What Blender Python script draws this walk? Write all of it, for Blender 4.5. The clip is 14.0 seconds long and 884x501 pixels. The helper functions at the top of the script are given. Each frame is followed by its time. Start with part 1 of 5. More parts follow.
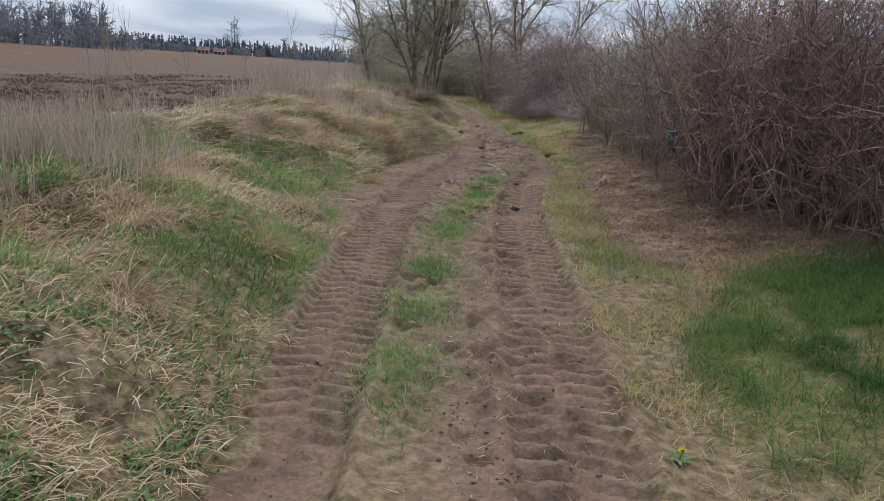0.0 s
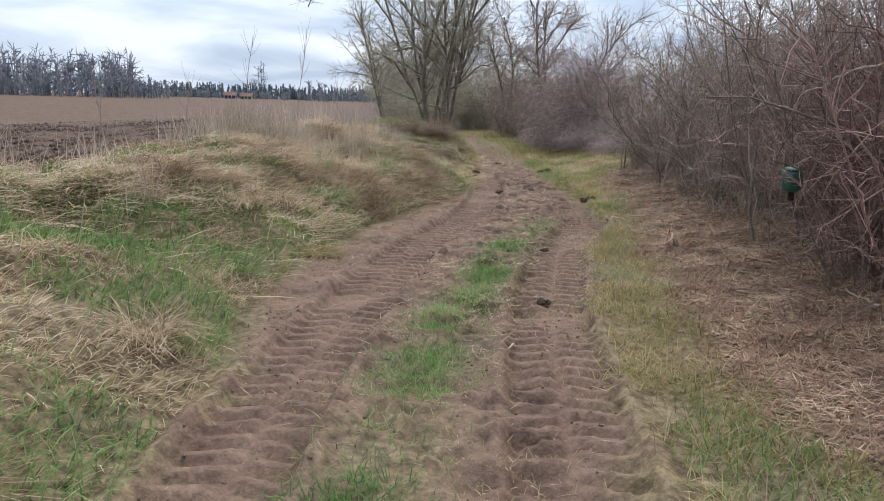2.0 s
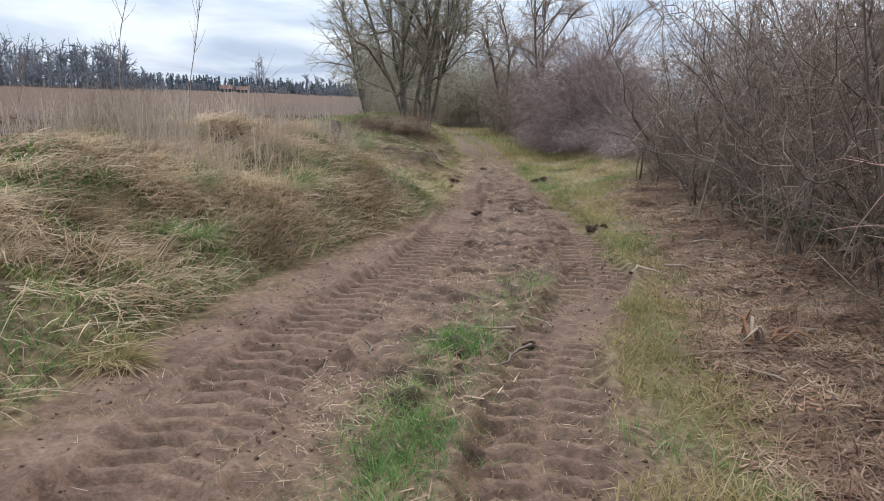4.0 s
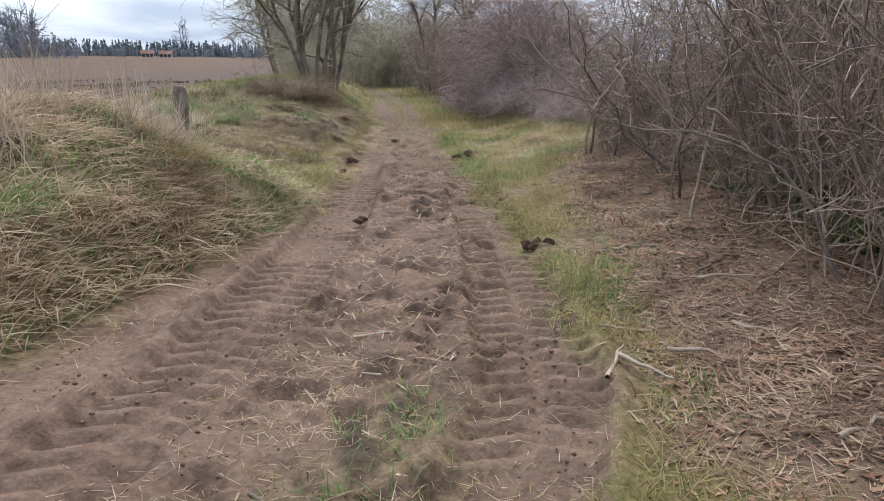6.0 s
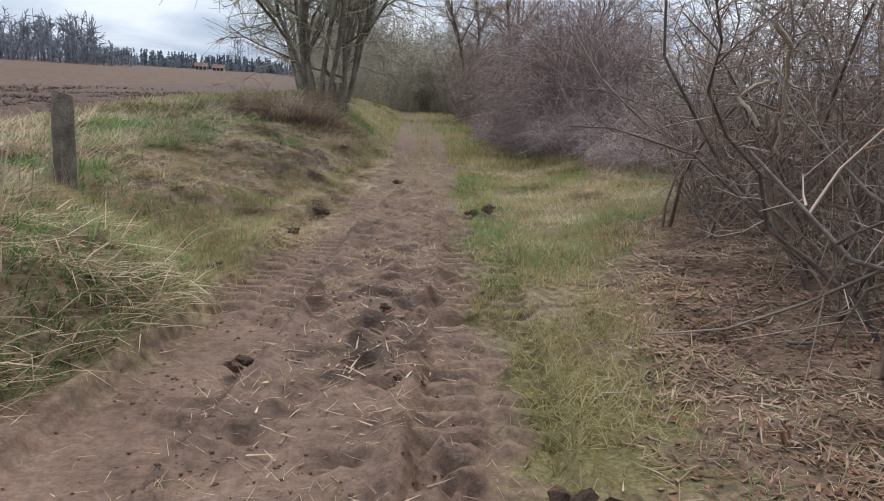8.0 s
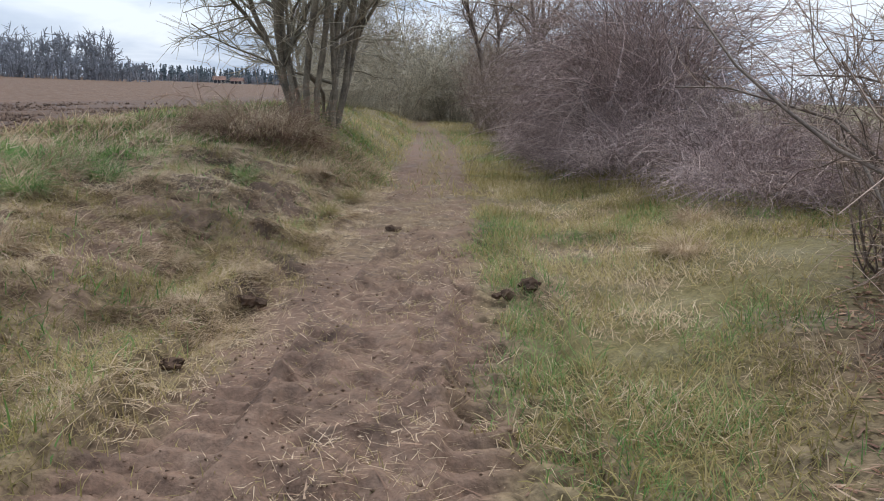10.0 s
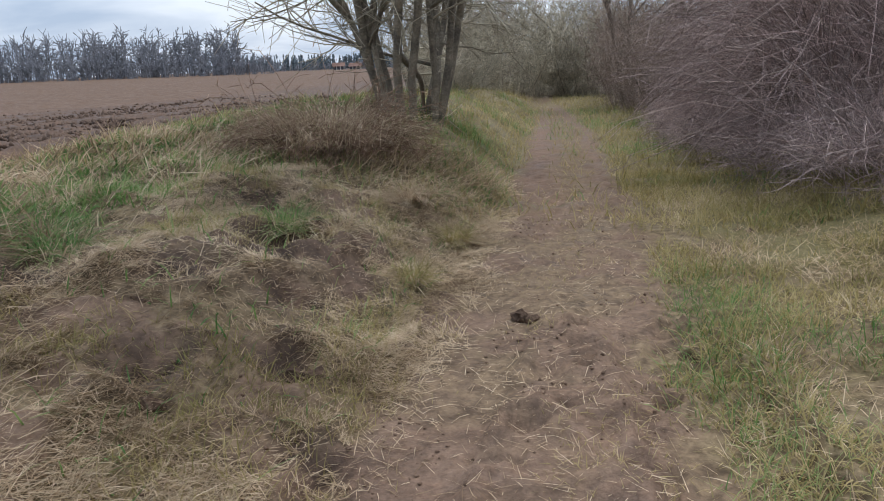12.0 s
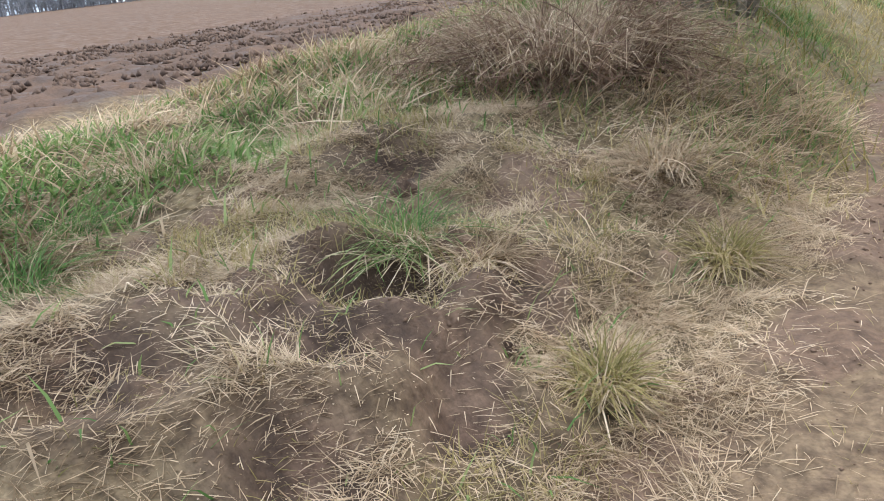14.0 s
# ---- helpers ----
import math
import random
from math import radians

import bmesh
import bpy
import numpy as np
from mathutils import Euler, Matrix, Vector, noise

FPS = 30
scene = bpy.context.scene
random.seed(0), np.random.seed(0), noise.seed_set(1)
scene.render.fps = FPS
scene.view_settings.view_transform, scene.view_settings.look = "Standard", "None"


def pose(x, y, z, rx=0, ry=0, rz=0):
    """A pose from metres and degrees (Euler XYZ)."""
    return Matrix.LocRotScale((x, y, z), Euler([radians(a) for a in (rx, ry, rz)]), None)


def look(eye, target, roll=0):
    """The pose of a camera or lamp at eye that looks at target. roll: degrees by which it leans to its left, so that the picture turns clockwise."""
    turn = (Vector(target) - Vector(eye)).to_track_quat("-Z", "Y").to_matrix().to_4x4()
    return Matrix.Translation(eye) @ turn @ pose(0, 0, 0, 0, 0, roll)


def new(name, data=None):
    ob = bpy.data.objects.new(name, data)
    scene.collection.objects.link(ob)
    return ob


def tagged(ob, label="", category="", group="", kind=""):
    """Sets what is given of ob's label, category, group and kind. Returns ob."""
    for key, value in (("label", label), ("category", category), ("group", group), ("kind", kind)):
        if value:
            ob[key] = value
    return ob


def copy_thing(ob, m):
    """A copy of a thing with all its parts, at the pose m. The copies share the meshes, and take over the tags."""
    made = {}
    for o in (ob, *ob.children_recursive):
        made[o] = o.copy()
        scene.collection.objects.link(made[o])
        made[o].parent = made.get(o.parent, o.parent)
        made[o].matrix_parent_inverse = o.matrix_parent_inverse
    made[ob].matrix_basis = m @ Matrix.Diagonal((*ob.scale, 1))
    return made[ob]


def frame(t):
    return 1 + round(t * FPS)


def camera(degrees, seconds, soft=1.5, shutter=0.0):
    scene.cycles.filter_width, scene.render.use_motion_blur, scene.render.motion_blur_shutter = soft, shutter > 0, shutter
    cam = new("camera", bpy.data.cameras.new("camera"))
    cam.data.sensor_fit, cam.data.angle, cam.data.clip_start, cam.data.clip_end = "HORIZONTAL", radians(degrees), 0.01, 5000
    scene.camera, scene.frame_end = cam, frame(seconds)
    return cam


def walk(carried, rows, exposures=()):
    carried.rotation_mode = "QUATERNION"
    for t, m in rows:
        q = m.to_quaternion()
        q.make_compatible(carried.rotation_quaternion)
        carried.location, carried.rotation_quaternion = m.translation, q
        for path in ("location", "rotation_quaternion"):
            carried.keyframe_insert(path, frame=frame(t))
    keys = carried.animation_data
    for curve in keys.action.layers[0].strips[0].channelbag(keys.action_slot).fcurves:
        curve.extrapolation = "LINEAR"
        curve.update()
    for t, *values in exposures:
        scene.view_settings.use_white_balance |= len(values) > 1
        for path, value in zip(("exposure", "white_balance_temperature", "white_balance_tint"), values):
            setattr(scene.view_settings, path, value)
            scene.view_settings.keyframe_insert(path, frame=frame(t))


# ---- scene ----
cam = camera(62.0, 14.0, soft=1.0)
PATH = [
    (0, (0.179, 0.386, 1.535), (0.15, 2.329, 1.065), 2.8),
    (0.5, (0.204, 1.201, 1.472), (0.078, 3.166, 1.119), 1.4),
    (1, (0.246, 2.064, 1.413), (0.112, 4.03, 1.067), 1.1),
    (1.5, (0.37, 2.915, 1.367), (0.245, 4.876, 0.992), 0.7),
    (2, (0.45, 3.787, 1.393), (0.336, 5.747, 1.013), 0.6),
    (2.5, (0.589, 4.65, 1.389), (0.515, 6.608, 0.991), 0.7),
    (3, (0.673, 5.495, 1.361), (0.508, 7.454, 0.995), 0.9),
    (3.2, (0.683, 5.851, 1.342), (0.515, 7.817, 1.013), 1.6),
    (5.3, (1.03, 9.04, 1.354), (1.031, 10.97, 0.827), -0.9),
    (5.5, (1.071, 9.387, 1.336), (1.087, 11.316, 0.808), -0.8),
    (6, (1.238, 10.205, 1.295), (1.283, 12.143, 0.801), -0.4),
    (6.5, (1.378, 10.949, 1.221), (1.427, 12.89, 0.739), 4.9),
    (7, (1.523, 11.747, 1.229), (1.565, 13.691, 0.76), 2.6),
    (7.5, (1.582, 12.563, 1.236), (1.529, 14.51, 0.781), 4.4),
    (8, (1.643, 13.394, 1.209), (1.585, 15.347, 0.781), 2.7),
    (8.5, (1.687, 14.171, 1.199), (1.645, 16.128, 0.79), 3.3),
    (8.7, (1.693, 14.454, 1.172), (1.651, 16.415, 0.779), 3.2),
    (10.8, (1.431, 17.598, 1.192), (1.27, 19.537, 0.727), 0.8),
    (11, (1.385, 17.89, 1.189), (1.22, 19.823, 0.704), 1.3),
    (11.5, (1.269, 18.583, 1.229), (1.025, 20.51, 0.751), 0.0),
    (12, (1.177, 19.262, 1.259), (0.734, 21.155, 0.789), -2.8),
    (12.5, (1.045, 19.896, 1.274), (0.263, 21.643, 0.693), -4.5),
    (13, (0.979, 20.537, 1.262), (-0.041, 22.102, 0.546), -6.4),
    (13.5, (0.905, 21.117, 1.253), (-0.229, 22.593, 0.522), -4.9),
    (13.7, (0.906, 21.303, 1.261), (-0.254, 22.782, 0.578), -5.7),
    (14, (0.882, 21.63, 1.249), (-0.29, 23.093, 0.551), -7.1),
]
walk(cam, [(t, look(eye, target, roll)) for t, eye, target, roll in PATH],
     [(0, 0.0), (0.5, -0.05), (1.4, 0.3), (2.5, 0.36), (3, 0.16), (5.4, 0.6), (6, 0.45), (6.5, 0.3), (7.1, 0.32), (7.6, 0.28), (8.5, 0.22), (11, 0.3), (11.5, 0.3), (12.0, 0.22), (12.5, 0.3), (13, 0.8), (14, 0.93)])

# ---------------------------------------------------------------- sky and light
SUN_ELEV, SUN_TURN = radians(56), radians(14)
world = bpy.data.worlds.new("overcast_sky")
scene.world = world
world.use_nodes = True
wn, wl = world.node_tree.nodes, world.node_tree.links
wn.clear()


def wnode(kind, **values):
    n = wn.new(kind)
    for k, v in values.items():
        n.inputs[k].default_value = v
    return n


w_out = wn.new("ShaderNodeOutputWorld")
w_bg = wn.new("ShaderNodeBackground")
w_sky = wn.new("ShaderNodeTexSky")
w_sky.sky_type = "NISHITA"
w_sky.sun_disc = False
w_sky.sun_elevation, w_sky.sun_rotation = SUN_ELEV, SUN_TURN
w_sky.dust_density = 3.0
w_geo = wn.new("ShaderNodeTexCoord")
w_sep = wn.new("ShaderNodeSeparateXYZ")
wl.new(w_geo.outputs["Generated"], w_sep.inputs[0])
# cloud layer: direction projected on a flat ceiling so that streets of cloud flatten towards the horizon
w_up = wn.new("ShaderNodeMath")
w_up.operation = "ADD"
w_up.inputs[1].default_value = 0.16
wl.new(w_sep.outputs["Z"], w_up.inputs[0])
w_max = wn.new("ShaderNodeMath")
w_max.operation = "MAXIMUM"
w_max.inputs[1].default_value = 0.05
wl.new(w_up.outputs[0], w_max.inputs[0])
w_dx = wn.new("ShaderNodeMath")
w_dx.operation = "DIVIDE"
wl.new(w_sep.outputs["X"], w_dx.inputs[0])
wl.new(w_max.outputs[0], w_dx.inputs[1])
w_dy = wn.new("ShaderNodeMath")
w_dy.operation = "DIVIDE"
wl.new(w_sep.outputs["Y"], w_dy.inputs[0])
wl.new(w_max.outputs[0], w_dy.inputs[1])
w_com = wn.new("ShaderNodeCombineXYZ")
wl.new(w_dx.outputs[0], w_com.inputs[0])
wl.new(w_dy.outputs[0], w_com.inputs[1])
w_noise = wnode("ShaderNodeTexNoise", Scale=0.95, Detail=5.0, Roughness=0.5, Distortion=0.4)
wl.new(w_com.outputs[0], w_noise.inputs["Vector"])
w_ramp = wn.new("ShaderNodeValToRGB")
w_ramp.color_ramp.elements[0].position, w_ramp.color_ramp.elements[1].position = 0.40, 0.62
w_ramp.color_ramp.elements[0].color = (0.355, 0.45, 0.61, 1)
w_ramp.color_ramp.elements[1].color = (0.70, 0.77, 0.88, 1)
wl.new(w_noise.outputs["Fac"], w_ramp.inputs[0])
# an overcast sky is brighter overhead than at the horizon
w_grad = wn.new("ShaderNodeMapRange")
w_grad.inputs["From Min"].default_value, w_grad.inputs["From Max"].default_value = 0.12, 0.9
w_grad.inputs["To Min"].default_value, w_grad.inputs["To Max"].default_value = 0.95, 2.2
wl.new(w_sep.outputs["Z"], w_grad.inputs["Value"])
w_mul = wn.new("ShaderNodeVectorMath")
w_mul.operation = "SCALE"
wl.new(w_ramp.outputs[0], w_mul.inputs[0])
wl.new(w_grad.outputs["Result"], w_mul.inputs["Scale"])
w_sc = wn.new("ShaderNodeVectorMath")
w_sc.operation = "SCALE"
w_sc.inputs["Scale"].default_value = 0.02
wl.new(w_sky.outputs[0], w_sc.inputs[0])
w_add = wn.new("ShaderNodeVectorMath")
w_add.operation = "ADD"
wl.new(w_mul.outputs[0], w_add.inputs[0])
wl.new(w_sc.outputs[0], w_add.inputs[1])
wl.new(w_add.outputs[0], w_bg.inputs["Color"])
w_bg.inputs["Strength"].default_value = 1.0
wl.new(w_bg.outputs[0], w_out.inputs[0])

sun_data = bpy.data.lights.new("sun", "SUN")
sun_data.energy, sun_data.angle, sun_data.color = 2.0, radians(24), (1.0, 0.94, 0.86)
sun = new("sun", sun_data)
sun.matrix_world = look((14, 69, 83), (0, 15, 0))


# ---------------------------------------------------------------- materials
def material(name, base, vary=0.25, rough=0.85, scale=6.0, bump=0.3, island=0.0, fine=90.0, tint=None, sheen_spec=0.25, bump_dist=0.01):
    """A rough natural surface: two scales of colour variation, a change from piece to piece, and fine relief."""
    m = bpy.data.materials.new(name)
    m.use_nodes = True
    n, l = m.node_tree.nodes, m.node_tree.links
    b = n["Principled BSDF"]
    b.inputs["Roughness"].default_value = rough
    b.inputs["Specular IOR Level"].default_value = sheen_spec
    tc = n.new("ShaderNodeTexCoord")
    big = n.new("ShaderNodeTexNoise")
    big.inputs["Scale"].default_value, big.inputs["Detail"].default_value = scale, 3
    small = n.new("ShaderNodeTexNoise")
    small.inputs["Scale"].default_value, small.inputs["Detail"].default_value = fine, 2
    l.new(tc.outputs["Object"], big.inputs["Vector"])
    l.new(tc.outputs["Object"], small.inputs["Vector"])
    mix = n.new("ShaderNodeMix")
    mix.data_type = "RGBA"
    other = tint or tuple(c * 0.55 for c in base)
    mix.inputs[6].default_value, mix.inputs[7].default_value = (*other, 1), (*base, 1)
    ramp = n.new("ShaderNodeMapRange")
    ramp.inputs["From Min"].default_value, ramp.inputs["From Max"].default_value = 0.35, 0.65
    l.new(big.outputs["Fac"], ramp.inputs["Value"])
    l.new(ramp.outputs["Result"], mix.inputs["Factor"])
    hsv = n.new("ShaderNodeHueSaturation")
    l.new(mix.outputs[2], hsv.inputs["Color"])
    val = n.new("ShaderNodeMapRange")
    val.inputs["To Min"].default_value, val.inputs["To Max"].default_value = 1 - vary, 1 + vary
    if island:
        geo = n.new("ShaderNodeNewGeometry")
        blend = n.new("ShaderNodeMix")
        blend.inputs[0].default_value = island
        l.new(small.outputs["Fac"], blend.inputs[2])
        l.new(geo.outputs["Random Per Island"], blend.inputs[3])
        l.new(blend.outputs[0], val.inputs["Value"])
    else:
        l.new(small.outputs["Fac"], val.inputs["Value"])
    l.new(val.outputs["Result"], hsv.inputs["Value"])
    l.new(hsv.outputs[0], b.inputs["Base Color"])
    if bump:
        bm_ = n.new("ShaderNodeBump")
        bm_.inputs["Strength"].default_value, bm_.inputs["Distance"].default_value = bump, bump_dist
        l.new(small.outputs["Fac"], bm_.inputs["Height"])
        l.new(bm_.outputs[0], b.inputs["Normal"])
    return m


def blade_material(name, a, b_, c, patch=0.9, translucent=0.38):
    """Grass and straw: three colours mixed from blade to blade and in patches, thin enough to let light through."""
    m = bpy.data.materials.new(name)
    m.use_nodes = True
    n, l = m.node_tree.nodes, m.node_tree.links
    b = n["Principled BSDF"]
    b.inputs["Roughness"].default_value, b.inputs["Specular IOR Level"].default_value = 0.7, 0.2
    geo = n.new("ShaderNodeNewGeometry")
    tc = n.new("ShaderNodeTexCoord")
    no = n.new("ShaderNodeTexNoise")
    no.inputs["Scale"].default_value, no.inputs["Detail"].default_value = patch, 2
    l.new(tc.outputs["Object"], no.inputs["Vector"])
    add = n.new("ShaderNodeMath")
    add.operation = "MULTIPLY_ADD"
    add.inputs[1].default_value = 0.6
    l.new(geo.outputs["Random Per Island"], add.inputs[0])
    sub = n.new("ShaderNodeMath")
    sub.operation = "MULTIPLY_ADD"
    sub.inputs[1].default_value, sub.inputs[2].default_value = 1.6, -0.6
    l.new(no.outputs["Fac"], sub.inputs[0])
    l.new(sub.outputs[0], add.inputs[2])
    ramp = n.new("ShaderNodeValToRGB")
    e = ramp.color_ramp.elements
    e[0].position, e[1].position = 0.15, 0.95
    e[0].color, e[1].color = (*a, 1), (*c, 1)
    mid = e.new(0.5)
    mid.color = (*b_, 1)
    l.new(add.outputs[0], ramp.inputs[0])
    l.new(ramp.outputs[0], b.inputs["Base Color"])
    tr = n.new("ShaderNodeBsdfTranslucent")
    l.new(ramp.outputs[0], tr.inputs["Color"])
    ms = n.new("ShaderNodeMixShader")
    ms.inputs[0].default_value = translucent
    l.new(b.outputs[0], ms.inputs[1])
    l.new(tr.outputs[0], ms.inputs[2])
    l.new(ms.outputs[0], n["Material Output"].inputs[0])
    return m


def ground_material():
    """Soil, thatch under the grass, moss and ploughland, laid out by the zones on the ground mesh."""
    m = bpy.data.materials.new("ground_soil")
    m.use_nodes = True
    n, l = m.node_tree.nodes, m.node_tree.links
    b = n["Principled BSDF"]
    at = n.new("ShaderNodeVertexColor")
    at.layer_name = "zone"
    sep = n.new("ShaderNodeSeparateColor")
    l.new(at.outputs["Color"], sep.inputs[0])
    tc = n.new("ShaderNodeTexCoord")

    def nz(scale, detail=4, rough=0.6):
        t = n.new("ShaderNodeTexNoise")
        t.inputs["Scale"].default_value, t.inputs["Detail"].default_value, t.inputs["Roughness"].default_value = scale, detail, rough
        l.new(tc.outputs["Object"], t.inputs["Vector"])
        return t.outputs["Fac"]

    def rng(v, a, c, lo=0.0, hi=1.0):
        r = n.new("ShaderNodeMapRange")
        r.inputs["From Min"].default_value, r.inputs["From Max"].default_value = a, c
        r.inputs["To Min"].default_value, r.inputs["To Max"].default_value = lo, hi
        l.new(v, r.inputs["Value"])
        return r.outputs["Result"]

    def mixc(f, a, c):
        x = n.new("ShaderNodeMix")
        x.data_type = "RGBA"
        l.new(f, x.inputs["Factor"])
        for k, v in ((6, a), (7, c)):
            if isinstance(v, tuple):
                x.inputs[k].default_value = (*v, 1)
            else:
                l.new(v, x.inputs[k])
        return x.outputs[2]

    n1, n2, n3, n4 = nz(2.2), nz(14), nz(70, 3), nz(0.5, 3)
    soil = mixc(rng(n1, 0.40, 0.60), SOIL_WET, SOIL_DRY)
    soil = mixc(rng(n2, 0.3, 0.7), soil, SOIL_RED)
    thatch = mixc(rng(n2, 0.35, 0.65), THATCH_DARK, THATCH)
    moss = mixc(rng(n3, 0.3, 0.7), MOSS_DARK, MOSS)
    plough = mixc(rng(n1, 0.35, 0.65), PLOUGH_DARK, PLOUGH)
    drilled = mixc(rng(n4, 0.3, 0.7), FIELD_A, FIELD_B)
    col = mixc(sep.outputs[0], thatch, soil)
    col = mixc(sep.outputs[1], col, moss)
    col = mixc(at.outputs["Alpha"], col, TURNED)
    col = mixc(rng(sep.outputs[2], 0.1, 0.5), col, plough)
    col = mixc(rng(sep.outputs[2], 0.55, 1.0), col, drilled)
    hs = n.new("ShaderNodeHueSaturation")
    l.new(col, hs.inputs["Color"])
    mulv = n.new("ShaderNodeMath")
    mulv.operation = "MULTIPLY"
    l.new(rng(n3, 0.3, 0.7, 0.84, 1.16), mulv.inputs[0])
    l.new(rng(nz(26, 3), 0.35, 0.65, 0.80, 1.14), mulv.inputs[1])
    l.new(mulv.outputs[0], hs.inputs["Value"])
    l.new(hs.outputs[0], b.inputs["Base Color"])
    l.new(rng(n1, 0.35, 0.65, 0.55, 0.95), b.inputs["Roughness"])
    b.inputs["Specular IOR Level"].default_value = 0.1
    bu = n.new("ShaderNodeBump")
    bu.inputs["Strength"].default_value, bu.inputs["Distance"].default_value = 0.5, 0.004
    l.new(n3, bu.inputs["Height"])
    bu2 = n.new("ShaderNodeBump")
    bu2.inputs["Strength"].default_value, bu2.inputs["Distance"].default_value = 0.7, 0.03
    l.new(n2, bu2.inputs["Height"])
    l.new(bu.outputs[0], bu2.inputs["Normal"])
    l.new(bu2.outputs[0], b.inputs["Normal"])
    return m


SOIL_WET, SOIL_DRY, SOIL_RED = (0.080, 0.050, 0.035), (0.190, 0.130, 0.095), (0.158, 0.098, 0.068)
THATCH_DARK, THATCH = (0.075, 0.053, 0.030), (0.22, 0.165, 0.095)
MOSS_DARK, MOSS = (0.075, 0.066, 0.024), (0.17, 0.145, 0.058)
PLOUGH_DARK, PLOUGH = (0.060, 0.038, 0.027), (0.12, 0.077, 0.054)
FIELD_A, FIELD_B = (0.092, 0.054, 0.033), (0.122, 0.074, 0.047)
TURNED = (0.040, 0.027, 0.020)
M_GROUND = ground_material()
M_GREEN = blade_material("green_grass_blade", (0.060, 0.130, 0.034), (0.145, 0.250, 0.070), (0.32, 0.36, 0.15))
M_LUSH = blade_material("lush_grass_blade", (0.032, 0.076, 0.018), (0.078, 0.150, 0.035), (0.19, 0.22, 0.08))
M_YELLOW = blade_material("yellowing_grass_blade", (0.165, 0.15, 0.048), (0.33, 0.265, 0.11), (0.48, 0.39, 0.21))
M_STRAW = blade_material("dead_grass_blade", (0.18, 0.122, 0.070), (0.47, 0.355, 0.23), (0.74, 0.60, 0.43))
M_PALE = blade_material("pale_standing_grass_blade", (0.24, 0.185, 0.14), (0.37, 0.295, 0.225), (0.52, 0.43, 0.34))
M_CHIP = blade_material("wood_chip", (0.14, 0.08, 0.052), (0.24, 0.148, 0.096), (0.46, 0.34, 0.23), 3.0, 0.0)
M_LEAF = blade_material("fallen_leaf", (0.12, 0.06, 0.04), (0.24, 0.125, 0.078), (0.40, 0.24, 0.15), 3.0, 0.1)
M_BRACKEN = blade_material("dead_bracken", (0.13, 0.075, 0.05), (0.25, 0.155, 0.105), (0.42, 0.30, 0.20), 3.0, 0.1)
M_HERB = blade_material("herb_leaf", (0.06, 0.11, 0.035), (0.11, 0.165, 0.055), (0.19, 0.22, 0.09), 2.0, 0.15)
M_TWIG_RED = material("red_brown_twig", (0.28, 0.172, 0.138), 0.7, 0.7, 1.2, 0, 0.9, tint=(0.16, 0.10, 0.083))
M_TWIG_GREY = material("grey_brown_twig", (0.32, 0.24, 0.185), 0.6, 0.75, 1.2, 0, 0.85, tint=(0.21, 0.155, 0.122))
M_TWIG_PURPLE = material("purple_bramble_cane", (0.34, 0.25, 0.225), 0.6, 0.7, 1.2, 0, 0.85, tint=(0.22, 0.158, 0.145))
M_CANE_PALE = material("pale_bramble_cane", (0.44, 0.34, 0.295), 0.5, 0.7, 1.2, 0, 0.85, tint=(0.25, 0.185, 0.17))
M_TWIG_OLIVE = material("mossy_twig", (0.38, 0.33, 0.24), 0.5, 0.8, 1.2, 0, 0.85, tint=(0.27, 0.235, 0.17))
M_BARK = material("mossy_bark", (0.25, 0.21, 0.155), 0.45, 0.9, 5.0, 0.9, tint=(0.13, 0.11, 0.085), fine=40, bump_dist=0.03)
M_BARK_DARK = material("dark_stem_bark", (0.20, 0.155, 0.125), 0.4, 0.85, 6.0, 0.7, tint=(0.12, 0.095, 0.078), fine=60)
M_DEADWOOD = material("pale_dead_wood", (0.42, 0.34, 0.26), 0.3, 0.8, 7.0, 0.5, tint=(0.28, 0.21, 0.15))
M_POST = material("weathered_post_wood", (0.20, 0.165, 0.125), 0.4, 0.9, 9.0, 0.9, tint=(0.10, 0.08, 0.06), fine=60, bump_dist=0.02)
M_CLOD = material("wet_clod_soil", (0.125, 0.082, 0.057), 0.4, 1.0, 14.0, 0.6, sheen_spec=0.02, tint=(0.06, 0.040, 0.029), bump_dist=0.02)
# bare-wood grey, paled and blued a little: distance haze painted into the colour
M_FARWOOD_HAZED = material("haze_tinted_bare_wood", (0.20, 0.203, 0.22), 0.25, 0.95, 0.02, 0, 0.7, tint=(0.16, 0.163, 0.178), sheen_spec=0.05)
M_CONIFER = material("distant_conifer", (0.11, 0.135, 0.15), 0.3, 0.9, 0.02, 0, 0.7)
M_FEEDER = material("dark_green_plastic", (0.022, 0.10, 0.075), 0.2, 0.45, 12.0, 0.1, tint=(0.015, 0.065, 0.05), sheen_spec=0.5)
M_BLACK = material("black_plastic", (0.02, 0.02, 0.02), 0.2, 0.5, 12.0, 0.1)
M_WALL = material("pale_render", (0.55, 0.52, 0.47), 0.1, 0.9, 0.3, 0)
M_ROOF = material("brown_tile", (0.22, 0.13, 0.10), 0.2, 0.9, 0.3, 0)
M_GLASSY = material("dark_window", (0.05, 0.05, 0.06), 0.1, 0.3, 0.3, 0)
M_PETAL = material("yellow_petal", (0.80, 0.62, 0.02), 0.15, 0.6, 20, 0)

# ---------------------------------------------------------------- the plan, in metres: x right, y along the track
rng_ = np.random.default_rng(7)


